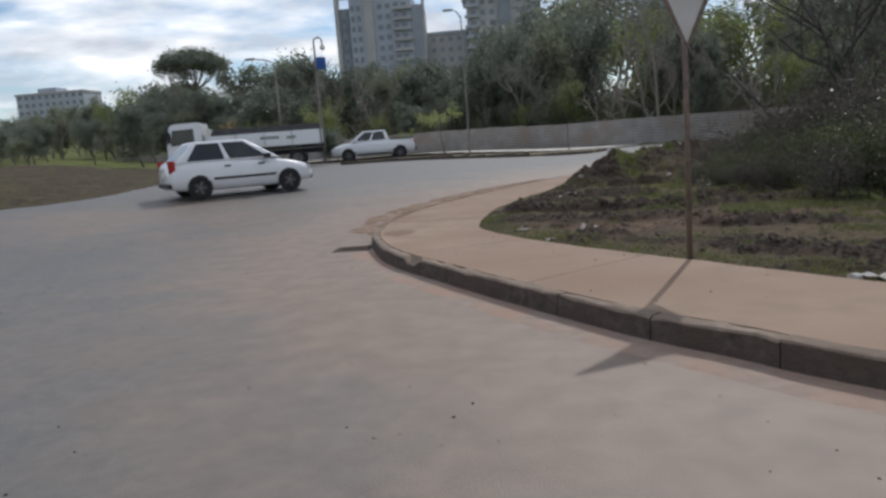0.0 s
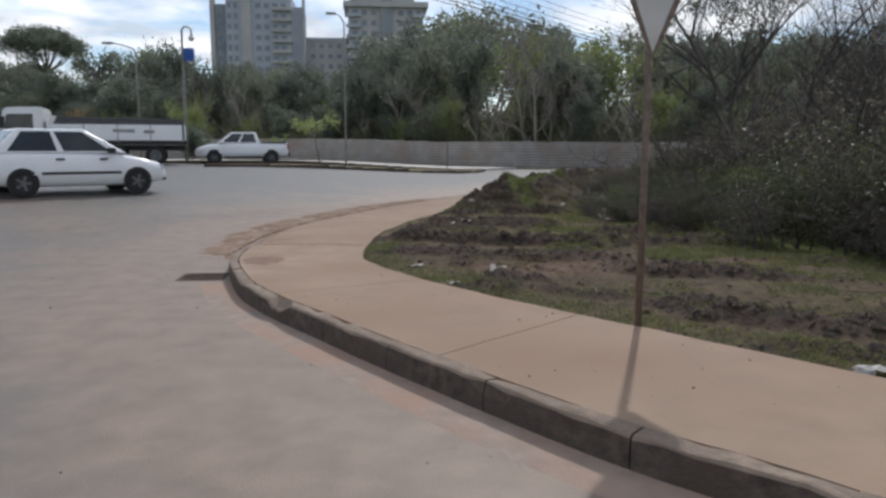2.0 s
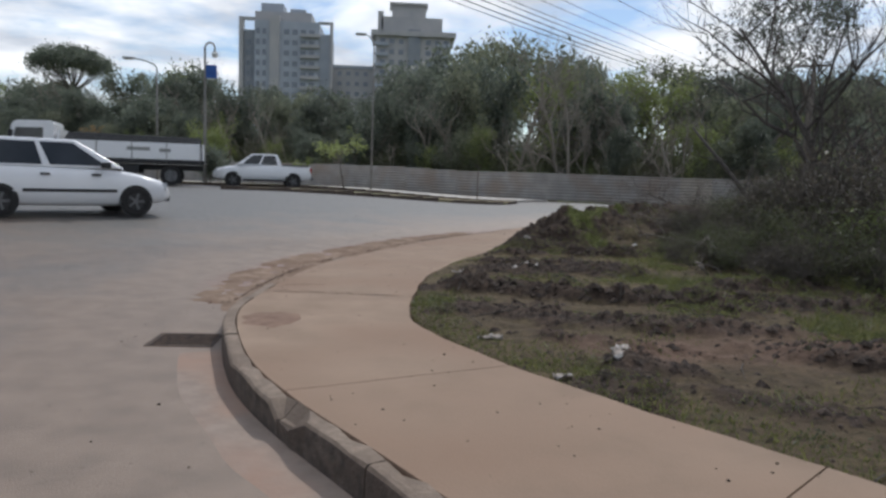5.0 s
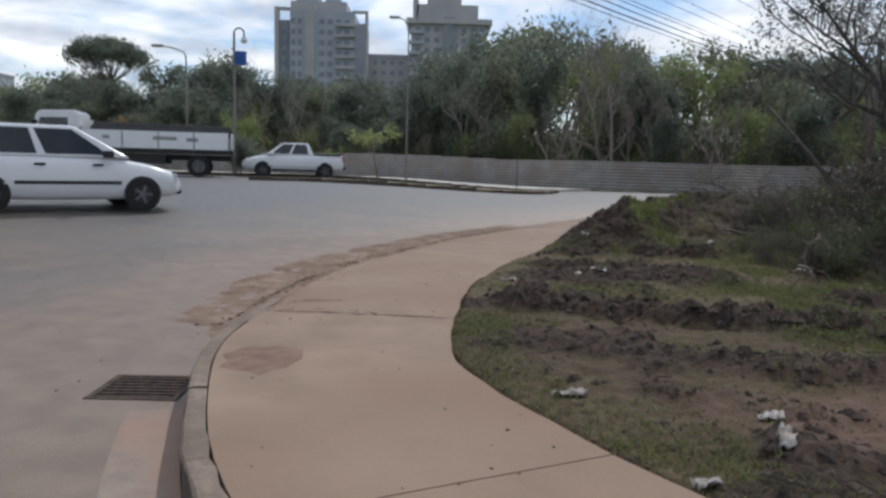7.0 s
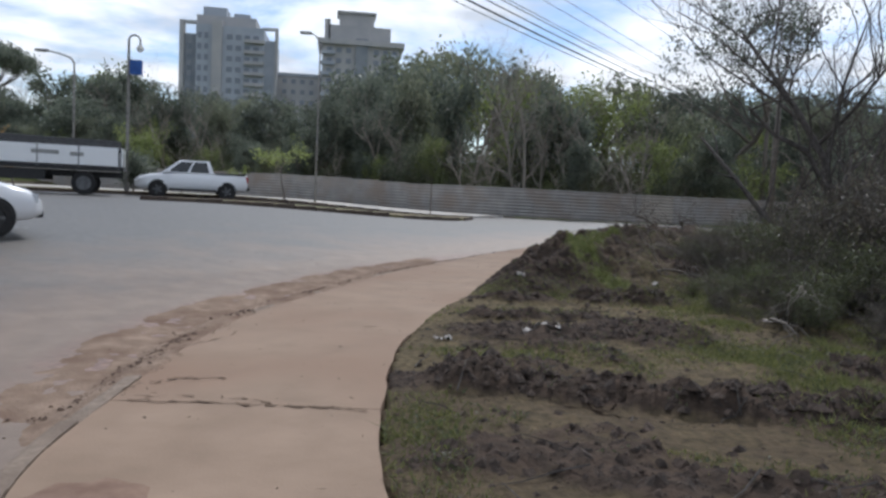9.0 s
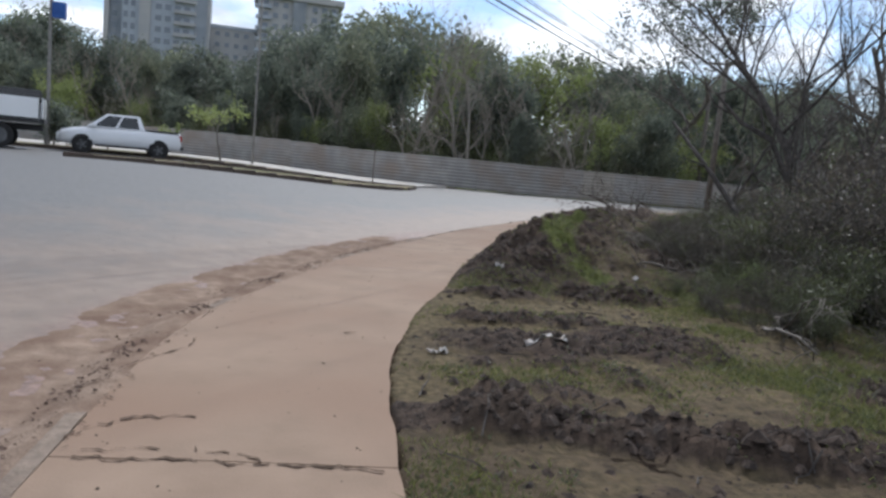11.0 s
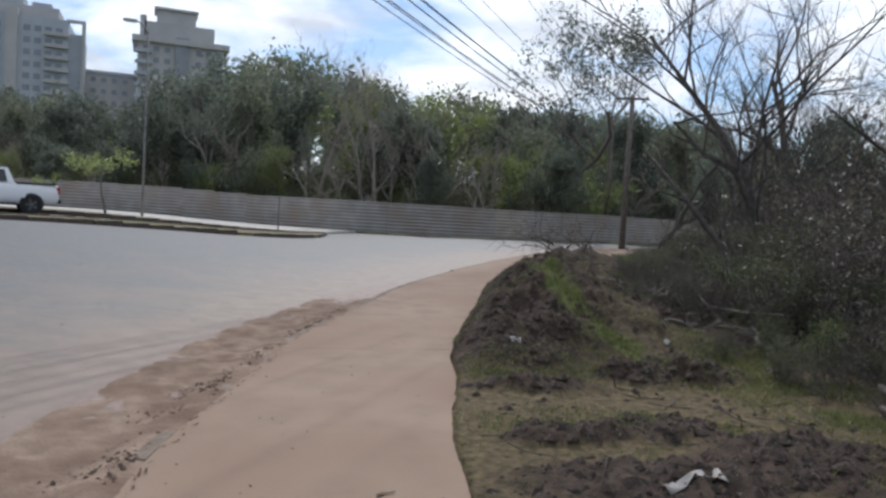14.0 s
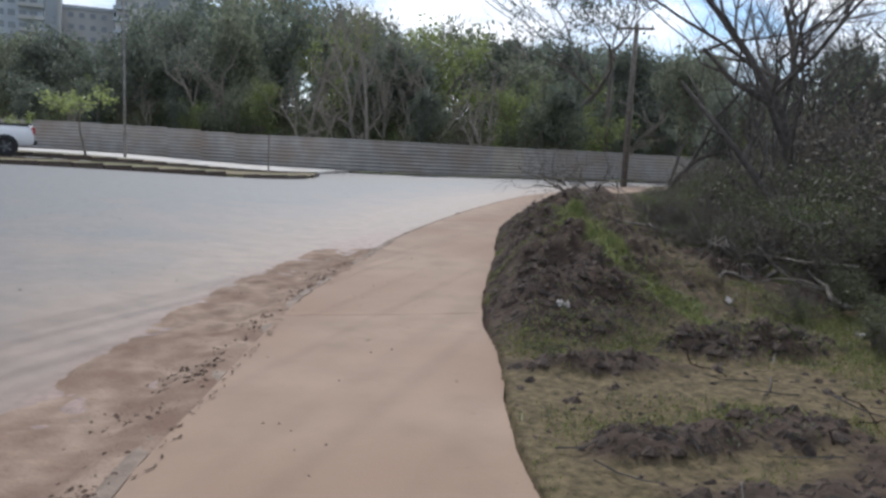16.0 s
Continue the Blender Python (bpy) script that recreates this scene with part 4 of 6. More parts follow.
bm = bmesh.new(); disc(bm, (0.52, 0, 7.06), 0.1, 0.12, "z", 12, 0.05)
part("cap", bm, M_STEEL, l1)
bm = bmesh.new(); box(bm, 0.08, 0.62, -0.16, 0.16, 5.62, 6.32, 0.03)
part("box", bm, M_BLUE, l1, "blue plastic box")
bm = bmesh.new(); box(bm, 0.05, 0.12, -0.05, 0.05, 5.75, 6.2)
part("bracket", bm, M_STEEL, l1)


def cobra(x, y, z, h, arm, yaw):
    o = empty("street_lamp", pose(x, y, z, 0, 0, yaw), "grey street lamp with a slanted arm above the trees", "street lamp", "street lamps")
    bm = bmesh.new(); tube(bm, [(0, 0, 0), (0, 0, h * 0.5), (0, 0, h - 0.5)], [0.065, 0.055, 0.045], 10)
    part("post", bm, M_CONC, o, smooth=True)
    bm = bmesh.new(); tube(bm, [(0, 0, h - 0.55), (-0.15, 0, h - 0.3), (-0.5 * arm, 0, h - 0.12), (-arm, 0, h)], [0.05, 0.045, 0.04, 0.035], 8)
    part("arm", bm, M_STEEL, o, smooth=True)
    bm = bmesh.new(); box(bm, -arm - 0.6, -arm + 0.05, -0.11, 0.11, h - 0.06, h + 0.07, 0.03)
    head = part("lamp_head", bm, M_STEEL, o)
    bm = bmesh.new(); box(bm, -arm - 0.52, -arm - 0.08, -0.08, 0.08, h - 0.085, h - 0.062, 0.006)
    part("lens", bm, M_GLASS, head)


cobra(-1.25, 54.6, 0.1, 9.9, 0.55, 0)
cobra(-13.6, 52.6, 0.6, 7.1, 1.3, 0)

pole = empty("utility_pole", pose(25.3, 52.2, gzz(25.3, 52.2), 0, 0, -30), "dark wooden utility pole with a crossarm among the trees", "utility pole")
bm = bmesh.new(); tube(bm, [(0, 0, -0.2), (0, 0, 5), (0.05, 0, 9.3)], [0.19, 0.16, 0.13], 10)
part("post", bm, M_BARK, pole, smooth=True)
bm = bmesh.new(); box(bm, -1.0, 1.0, -0.2, -0.08, 8.95, 9.08, 0.01)
part("crossarm", bm, M_BARK, pole)
for x in (-0.9, -0.4, 0.4, 0.9):
    bm = bmesh.new(); disc(bm, (x, -0.14, 9.16), 0.05, 0.16, "z", 10, 0.03)
    part("insulator", bm, M_CONC, pole)
for px, py in ((31.2, 62.8), (-17.6, 7.3), (-13.5, 7.0)):
    p2 = empty("utility_pole", pose(px, py, gzz(px, py), 0, 0, 50), "weathered wooden utility pole with a crossarm", "utility pole", "utility poles")
    bm = bmesh.new(); tube(bm, [(0, 0, -0.2), (0, 0, 5), (0.0, 0, 9.0)], [0.19, 0.16, 0.13], 10)
    part("post", bm, M_BARK, p2, smooth=True)
    bm = bmesh.new(); box(bm, -1.0, 1.0, -0.2, -0.08, 8.65, 8.78, 0.01)
    part("crossarm", bm, M_BARK, p2)
rw = random.Random(5)


def cable_run(a, b, offs, label):
    cables = empty("overhead_cables", pose(*a, 0), label, "power cables")
    d_ = Vector((b[0] - a[0], b[1] - a[1], 0)); sd_ = Vector((d_.y, -d_.x, 0)).normalized()
    for ox, oz, r in offs:
        sag = rw.uniform(0.7, 1.2)
        p, q = sd_ * ox + Vector((0, 0, oz)), d_ + sd_ * ox + Vector((0, 0, oz + rw.uniform(-0.15, 0.15)))
        bm = bmesh.new()
        tube(bm, [p.lerp(q, t / 28) - Vector((0, 0, sag * 4 * (t / 28) * (1 - t / 28))) for t in range(29)], [r] * 29, 5)
        part("cable", bm, M_WIRE, cables, smooth=True)


cable_run((31.2, 62.8), (-17.6, 7.3), [(0.1, 7.2, 0.013), (0.0, 7.36, 0.013), (-0.22, 7.25, 0.016), (-0.36, 7.42, 0.011), (-0.74, 7.35, 0.016), (-0.95, 7.5, 0.012), (-1.5, 7.5, 0.008), (-2.0, 7.5, 0.008)], "bundle of black overhead cables sagging over the street")
cable_run((25.3, 52.2), (-13.5, 7.0), [(-0.8, 9.2, 0.006), (0.0, 9.2, 0.006), (0.8, 9.2, 0.006), (0.1, 8.0, 0.008)], "thin overhead power lines above the pavement")


# ---- saplings on the far strip ----
M_LEAF_O = leafmat("orange-brown autumn leaves", (0.20, 0.11, 0.04), (0.34, 0.22, 0.08))
s1 = tree("tree", 61, 2.4, 2, (7, 4), M_LEAF_O, M_BARK, 7, 0.075, 0.13, "small young tree with orange-brown leaves on the grass strip", first=0.4, r0=0.05)
s1.matrix_world = pose(-15.1, 49.3, place(-15.1, 49.3))
s2 = tree("tree", 62, 1.5, 1, (6,), M_LEAF_C, M_BARK, 10, 0.09, 0.10, "small yellow-green sapling on the far grass strip", first=0.55, r0=0.03)
s2.matrix_world = pose(-5.2, 50.5, place(-5.2, 50.5))
s3 = tree("tree", 63, 3.3, 2, (7, 4), M_LEAF_C, M_BARK, 6, 0.10, 0.12, "thin young tree with drooping yellow-green fronds", first=0.75, r0=0.06, up=0.1, spread=1.4)
s3.matrix_world = pose(-2.7, 51.0, place(-2.7, 51.0))
s4 = tree("shrub", 64, 1.7, 2, (7, 4), M_LEAF_B, M_BARK, 9, 0.09, 0.16, "leafy green shrub at the foot of the lamp post", "shrub", first=0.1, r0=0.03, stems=3)
s4.matrix_world = pose(-9.7, 50.3, place(-9.7, 50.3))
for x, y, h in ((-7.6, 49.6, 1.75), (5.4, 54.6, 1.8)):
    p = empty("marker_post", pose(x, y, place(x, y)), "thin dark post standing on the far grass strip", "post", "marker posts")
    bm = bmesh.new(); tube(bm, [(0, 0, -0.1), (0.01, 0, h)], [0.035, 0.03], 8)
    part("stake", bm, M_RUST, p)
    bm = bmesh.new(); disc(bm, (0.01, 0, h + 0.01), 0.04, 0.03, "z", 8)
    part("cap", bm, M_RUST, p)

# the flat-topped tree and the tall crooked ones


def umbrella_tree(x, y, top, radius, deep):
    """A bare forking trunk under a shallow dome of leaf clumps."""
    r = random.Random(71)
    z0 = gzz(x, y)
    H = top - z0
    o = empty("tree", pose(x, y, z0), "tall tree with a flat umbrella crown and bare trunk", "tree")
    bm = bmesh.new()
    fork = Vector((0.3, 0, H - deep * 1.5))
    tube(bm, [(0, 0, -0.3), (0.15, 0.1, fork.z * 0.5), fork], [0.38, 0.3, 0.24], 8)
    cs = []
    for i in range(15):
        a, q = i * 2.4, math.sqrt((i + 0.6) / 15)
        tip = Vector((radius * q * math.cos(a), radius * q * math.sin(a), H - deep * (0.25 + 0.55 * q * q)))
        mid = fork.lerp(tip, 0.55) - Vector((0, 0, deep * 0.12))
        tube(bm, [fork, mid, tip], [0.15, 0.10, 0.04], 5)
        for _ in range(70):
            u = Vector((r.gauss(0, 1), r.gauss(0, 1), r.gauss(0, 0.42)))
            c = tip + u * radius * 0.19
            k = math.hypot(c.x, c.y) / radius
            if k < 1.02:
                cs.append((c.x, c.y, min(c.z, H - deep * 0.55 * k * k)))
    part("trunk", bm, M_BARK, o, smooth=True)
    v, f = leaves(np.array(cs), 16, 0.34, 0.19, 71, 0.2)
    raw("crown", v, f.tolist(), M_LEAF_B, o)


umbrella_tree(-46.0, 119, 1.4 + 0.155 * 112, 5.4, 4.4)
c1 = tree("tree", 72, 15.0, 3, (6, 5, 5), M_LEAF_B, M_BARK, 9, 0.14, 0.30, "tall crooked tree with a thin dull green crown", first=0.5, spread=0.9, crook=0.3, up=0.7, flat=0.62, r0=0.3)
c1.matrix_world = Matrix.LocRotScale((28.5, 65.5, gzz(28.5, 65.5)), None, Vector((1, 1, 1)) * (18.0 / top_of(c1)))
LAB_BARE = "bare winter tree with crooked grey limbs and dry pods"
b1 = tree("tree", 75, 13.0, 3, (8, 6, 5), M_LEAF_D, M_BARK, 1, 0.05, 0.12, LAB_BARE, first=0.42, spread=1.3, crook=0.32, up=0.35, r0=0.36)
b1.matrix_world = Matrix.LocRotScale((32.8, 46.5, gzz(32.8, 46.5)), None, Vector((1, 1, 1)) * (15.5 / top_of(b1)))
b2 = tree("tree", 76, 11.0, 3, (9, 7, 6), M_LEAF_D, M_TWIG, 1, 0.028, 0.12, "tall bare tree with spreading dark limbs in the thicket", first=0.34, spread=0.62, crook=0.2, up=0.9, r0=0.15)
b2.matrix_world = Matrix.LocRotScale((12.2, 27.5, gzz(12.2, 27.5)), None, Vector((1, 1, 1)) * (11.0 / top_of(b2)))
b3 = tree("tree", 77, 9.0, 3, (8, 6, 5), M_LEAF_D, M_TWIG, 1, 0.028, 0.12, "tall bare tree with spreading dark limbs in the thicket", first=0.35, spread=0.6, crook=0.2, up=0.9, r0=0.10)
b3.matrix_world = Matrix.LocRotScale((11.2, 24.6, gzz(11.2, 24.6)), None, Vector((1, 1, 1)) * (9.0 / top_of(b3)))
snag = empty("dead_tree", pose(8.9, 25.1, gzz(8.9, 25.1)), "dead grey trunk leaning among the brushwood", "dead tree")
bm = bmesh.new()
tube(bm, [(0.3, -0.3, -0.2), (-0.2, 0.25, 0.75), (-0.8, 0.7, 1.7), (-1.5, 1.3, 2.75)], [0.075, 0.065, 0.05, 0.03], 8)
part("trunk", bm, M_TWIG, snag, smooth=True)
for f0, d0 in ((0.7, (-0.5, -0.2, 0.5)), (1.2, (0.3, 0.2, 0.8)), (1.9, (-0.7, -0.3, 0.1)), (2.4, (0.1, 0.5, 0.5))):
    p0 = Vector((-0.2 - 0.62 * (f0 - 0.75), 0.25 + 0.5 * (f0 - 0.75), f0))
    bm = bmesh.new(); tube(bm, [p0, p0 + Vector(d0) * 0.6 + Vector((0.05, 0.02, 0)), p0 + Vector(d0) * 1.25], [0.026, 0.017, 0.007], 5)
    part("branch", bm, M_TWIG, snag, smooth=True)
P_E = [tree("tree", 80 + i, 8.0, 3, (7, 5, 4), M_LEAF_D, M_TWIG, 1, 0.03, 0.12, LAB_BARE, first=0.3, spread=0.9, crook=0.34, up=0.6, r0=0.14) for i in range(3)]
TOPS.update({p.name: top_of(p) for p in P_E})
re_ = random.Random(3)
for x, y, h in ((31.5, 56, 9.5), (36, 56, 10), (38, 47, 12), (41, 52, 11), (27.5, 44, 8), (35, 41, 10), (24, 41.5, 6.5), (29, 38, 9), (22, 35, 6.5), (26, 31, 8), (20, 28, 6.5), (16, 24, 6), (13, 30, 6), (17, 19, 7.5), (14, 16, 6), (11.5, 20.5, 6), (12.5, 23.5, 7), (15, 33, 7), (19, 31, 8), (10.2, 22.3, 5.5), (9.6, 18.6, 5), (13.4, 20.2, 7), (12.0, 27.6, 7), (14.6, 27.2, 8), (15.8, 21.6, 8.5), (17, 36, 8.5), (20, 36.5, 9), (23, 35, 9), (15.5, 36.5, 6.5), (26, 37, 10), (22.5, 31, 9), (28, 34, 10), (24.5, 40, 9), (18.5, 33.5, 8)):
    pr = re_.choice(P_E)
    copy_thing_scaled(pr, x, y, gzz(x, y), re_.uniform(0, 360), h / TOPS[pr.name], 0.62)

for x, y, h in ((25, 45, 7.0), (29, 42.5, 7.5), (33, 44, 8.5), (27, 40, 6.5), (31, 38, 7.5), (24, 37.5, 5.5), (21, 39.5, 5.0), (35, 36, 8.5), (29, 33, 7)):
    pr = re_.choice(P_B + P_A)
    copy_thing_scaled(pr, x, y, gzz(x, y), re_.uniform(0, 360), h / TOPS[pr.name], 0.8)

# ---- the thicket beside the verge ----
LAB_S1 = "dense dark green bush of the roadside thicket"
LAB_S2 = "tangled bare brown brushwood of the thicket"
LAB_S3 = "leafy light green bush at the edge of the thicket"
P_S = [tree("shrub", 90 + i, 2.0, 2, (7, 4), M_LEAF_S, M_TWIG, 9, 0.042, 0.14, LAB_S1, "shrub", first=0.05, r0=0.025, stems=4, spread=0.9) for i in range(3)]
P_T = [tree("brushwood", 95 + i, 2.2, 2, (9, 6), M_LEAF_D, M_TWIG, 1, 0.028, 0.10, LAB_S2, "brushwood", first=0.05, r0=0.022, stems=7, spread=0.9, crook=0.4) for i in range(3)]
P_U = [tree("shrub", 100 + i, 2.0, 2, (7, 4), M_LEAF_U, M_TWIG, 5, 0.035, 0.13, LAB_S3, "shrub", first=0.1, r0=0.022, stems=4, spread=0.9) for i in range(2)]
TOPS.update({p.name: top_of(p) for p in P_S + P_T + P_U})
rs = random.Random(21)
n_put = 0
while n_put < 330:
    x, y = rs.uniform(4, 30), rs.uniform(11, 50)
    v = float(signed(GL, np.array([x]), np.array([y]))[0])
    front = float(np.interp(y, (18, 20, 24, 30, 40, 46), (3.9, 3.1, 2.5, 2.7, 2.4, 1.2)))
    if v < front or v > front + 13 or y + 0.2 * x < 14.2:
        continue
    near = v - front
    if near > 5 and rs.random() < 0.35:
        continue
    u = rs.random()
    fam = P_T if u < 0.60 else (P_S if u < 0.86 else P_U)
    pr = rs.choice(fam)
    h = (0.55 + min(near, 9) * (0.52 if fam is P_T else 0.34)) * rs.uniform(0.7, 1.25)
    if near < 1.6 and fam is not P_T:
        continue
    plant(pr, x, y, h / TOPS[pr.name], rs.uniform(0, 360))
    n_put += 1
n_put = 0
while n_put < 190:                     # low tangle along the front
    x, y = rs.uniform(4, 14), rs.uniform(17.5, 34)
    near = float(signed(GL, np.array([x]), np.array([y]))[0]) - float(np.interp(y, (18, 20, 24, 30, 40), (3.9, 3.1, 2.5, 2.7, 2.4)))
    if near < 0 or near > 3.2:
        continue
    pr = rs.choice(P_T + P_T + P_T + P_S + P_U)
    plant(pr, x, y, (0.38 + 0.40 * near) * rs.uniform(0.7, 1.3) / TOPS[pr.name], rs.uniform(0, 360))
    n_put += 1
for x, y, h in ((7.6, 14.2, 2.6), (8.6, 15.4, 3.2), (9.6, 14.0, 3.0), (6.6, 16.0, 1.7)):
    pr = rs.choice(P_U + P_S)
    plant(pr, x, y, h / TOPS[pr.name], rs.uniform(0, 360))
for _ in range(14):
    x, y = rs.uniform(21, 28), rs.uniform(42, 49.5)
    if signed(GL, np.array([x]), np.array([y]))[0] < 1.0:
        continue
    pr = rs.choice(P_S + P_T)
    plant(pr, x, y, rs.uniform(2.4, 4.0) / TOPS[pr.name], rs.uniform(0, 360))
# undergrowth close behind the fence
sF = 4.0
while sF < dF[-1] - 4:
    sF += rs.uniform(0.9, 1.9)
    p = np.array([np.interp(sF, dF, FF[:, i]) for i in (0, 1)]) + np.array([np.interp(sF, dF, NF[:, i]) for i in (0, 1)]) * rs.uniform(2.6, 5.5)
    pr = rs.choice(P_S + P_S + P_U + P_T[:1])
    plant(pr, p[0], p[1], rs.uniform(2.2, 4.2) / TOPS[pr.name], rs.uniform(0, 360))
# understorey deeper in the wood
for back in (11, 20, 34):
    sF = -6.0
    while sF < dF[-1] + 4:
        sF += rs.uniform(1.4, 2.8) * (1 + back / 40)
        p = np.array([np.interp(sF, dF, FF[:, i]) for i in (0, 1)]) + np.array([np.interp(sF, dF, NF[:, i]) for i in (0, 1)]) * back * rs.uniform(0.9, 1.1)
        pr = rs.choice(P_S + P_U)
        plant(pr, p[0], p[1], rs.uniform(3.0, 5.0) * (1 + back / 60) / TOPS[pr.name], rs.uniform(0, 360))
# dead boughs that lie on the bank
P_F = [tree("fallen_branch", 110 + i, 2.6, 2, (6, 4), M_LEAF_D, M_BARK, 0, 0.05, 0.1, "dead grey fallen bough lying on the soil bank", "branch", first=0.2, r0=0.035, crook=0.3, split=True) for i in range(2)]
for i, (x, y, sc, az, tilt) in enumerate(((10.4, 33.2, 0.9, 265, 74), (9.2, 32.6, 0.8, 240, 78), (12.2, 36.6, 1.3, 250, 66), (11.2, 35.4, 1.2, 200, 62), (13.0, 37.6, 1.5, 190, 60), (14.8, 39.2, 1.4, 170, 55), (6.4, 23.2, 0.9, 215, 82), (7.6, 26.5, 1.0, 200, 80), (5.2, 19.8, 0.7, 250, 84), (5.6, 21.6, 0.8, 70, 84), (9.0, 30.0, 0.9, 150, 75))):
    ob = copy_thing(P_F[i % 2], pose(x, y, gzz(x, y) + 0.12, 0, tilt, az))


# ---- vehicles ----
def paint(name, c, rough=0.25):
    m = mat(name, tuple(v * 0.96 for v in c), c, 3.0, rough, 0.0, spec=0.5)
    m.node_tree.nodes["Principled BSDF"].inputs["Coat Weight"].default_value = 0.5
    return m


M_WHITE = paint("white car paint", (0.72, 0.73, 0.75))
M_TYRE = mat("black tyre rubber", (0.018, 0.018, 0.019), (0.035, 0.034, 0.033), 20.0, 0.9, 0.2)
M_RIM = mat("grey wheel rim", (0.10, 0.10, 0.105), (0.17, 0.17, 0.175), 6.0, 0.45, 0.0, metal=0.5)
M_CGLASS = mat("tinted car glass", (0.015, 0.018, 0.02), (0.03, 0.034, 0.038), 2.0, 0.08, 0.0, spec=0.6)
M_TRIMB = mat("black plastic trim", (0.02, 0.02, 0.021), (0.04, 0.04, 0.041), 20.0, 0.6, 0.0)
M_TAIL = mat("red tail light", (0.25, 0.012, 0.012), (0.38, 0.02, 0.02), 6.0, 0.2, 0.0)
M_HEAD = mat("clear headlight", (0.5, 0.52, 0.55), (0.66, 0.68, 0.70), 6.0, 0.12, 0.0, spec=0.6)
M_PLATE = mat("white plate", (0.6, 0.6, 0.6), (0.7, 0.7, 0.7), 6.0, 0.5, 0.0)


def shell(parent, name, st, material):
    """A body skin from stations (x, half width, bottom, top), rounded in section."""
    bm = bmesh.new()
    rings = []
    for x, w, zb, zt in st:
        h = zt - zb
        sec = [(w * 0.86, zb), (w * 0.97, zb + 0.10 * h), (w, zb + 0.35 * h), (w * 0.995, zb + 0.66 * h), (w * 0.95, zt - 0.07), (w * 0.86, zt - 0.012), (w * 0.5, zt + 0.012)]
        pts = [(x, y, z) for y, z in sec] + [(x, -y, z) for y, z in reversed(sec)]
        rings.append([bm.verts.new(p) for p in pts])
    n = len(rings[0])
    for a, b in zip(rings, rings[1:]):
        for k in range(n):
            bm.faces.new((a[k], a[(k + 1) % n], b[(k + 1) % n], b[k]))
    bm.faces.new(rings[0]); bm.faces.new(rings[-1][::-1])
    return part(name, bm, material, parent, smooth=True)


def cabin(parent, base, top, material):
    """The greenhouse: base and top as (x rear, x front, half width, z), with panes let on."""
    b0, b1, bw, bz = base
    t0, t1, tw, tz = top
    cb = [Vector(p) for p in ((b0, -bw, bz), (b1, -bw, bz), (b1, bw, bz), (b0, bw, bz))]
    ct = [Vector(p) for p in ((t0, -tw, tz), (t1, -tw, tz), (t1, tw, tz), (t0, tw, tz))]
    bm = bmesh.new()
    vb, vt = [bm.verts.new(p) for p in cb], [bm.verts.new(p) for p in ct]
    for k in range(4):
        bm.faces.new((vb[k], vb[(k + 1) % 4], vt[(k + 1) % 4], vt[k]))
    bm.faces.new(vt); bm.faces.new(vb[::-1])
    bmesh.ops.bevel(bm, geom=[e for e in bm.edges], offset=0.05, segments=3, affect="EDGES", profile=0.6)
    roof = part("cabin", bm, material, parent, smooth=True)

    def pane(k, u0, u1, v0, v1, name):
        a, b, c, d_ = cb[k], cb[(k + 1) % 4], ct[(k + 1) % 4], ct[k]
        nrm = (b - a).cross(d_ - a).normalized()
        q = [a.lerp(b, u).lerp(d_.lerp(c, u), v) for u, v in ((u0, v0), (u1, v0), (u1, v1), (u0, v1))]
        bm = bmesh.new()
        f = [bm.verts.new(p + nrm * 0.006) for p in q]; g = [bm.verts.new(p - nrm * 0.02) for p in q]
        bm.faces.new(f); bm.faces.new(g[::-1])
        for i in range(4):
            bm.faces.new((f[i], g[i], g[(i + 1) % 4], f[(i + 1) % 4]))
        part(name, bm, M_CGLASS, parent)

    for k in (0, 2):
        us = ((0.10, 0.47), (0.52, 0.90))
        for u0, u1 in us:
            pane(k, u0, u1, 0.10, 0.88, "side_window")
    pane(1, 0.07, 0.93, 0.06, 0.93, "windscreen")
    pane(3, 0.08, 0.92, 0.12, 0.9, "rear_window")


def wheel(parent, x, y, r, w=0.2):
    s = 1 if y > 0 else -1
    bm = bmesh.new()
    prof = [(r * 0.60, -w / 2), (r * 0.93, -w / 2), (r, -w * 0.36), (r, w * 0.36), (r * 0.93, w / 2), (r * 0.60, w / 2)]
    N = 24
    rings = [[bm.verts.new((x + a * math.cos(t), y + b, r + a * math.sin(t))) for a, b in prof] for t in [k * 2 * math.pi / N for k in range(N)]]
    for i in range(N):
        for j in range(len(prof)):
            bm.faces.new((rings[i][j], rings[(i + 1) % N][j], rings[(i + 1) % N][(j + 1) % len(prof)], rings[i][(j + 1) % len(prof)]))
    ty = part("tyre", bm, M_TYRE, parent, smooth=False)
    bm = bmesh.new()
    disc(bm, (x, y + s * w * 0.18, r), r * 0.62, 0.05, "y", 20)
    disc(bm, (x, y + s * w * 0.32, r), r * 0.14, 0.05, "y", 10)
    for k in range(5):
        a = k * 2 * math.pi / 5
        m = Matrix.Translation((x, y + s * w * 0.30, r)) @ Matrix.Rotation(a, 4, "Y") @ Matrix.Translation((r * 0.33, 0, 0))
        bmesh.ops.create_cube(bm, size=1, matrix=m @ Matrix.Diagonal((r * 0.56, 0.035, r * 0.17, 1)))
    part("rim", bm, M_RIM, ty)


def boxpart(parent, name, material, *b, bevel=0.01, label=""):
    bm = bmesh.new(); box(bm, *b, bevel)
    return part(name, bm, material, parent, label)


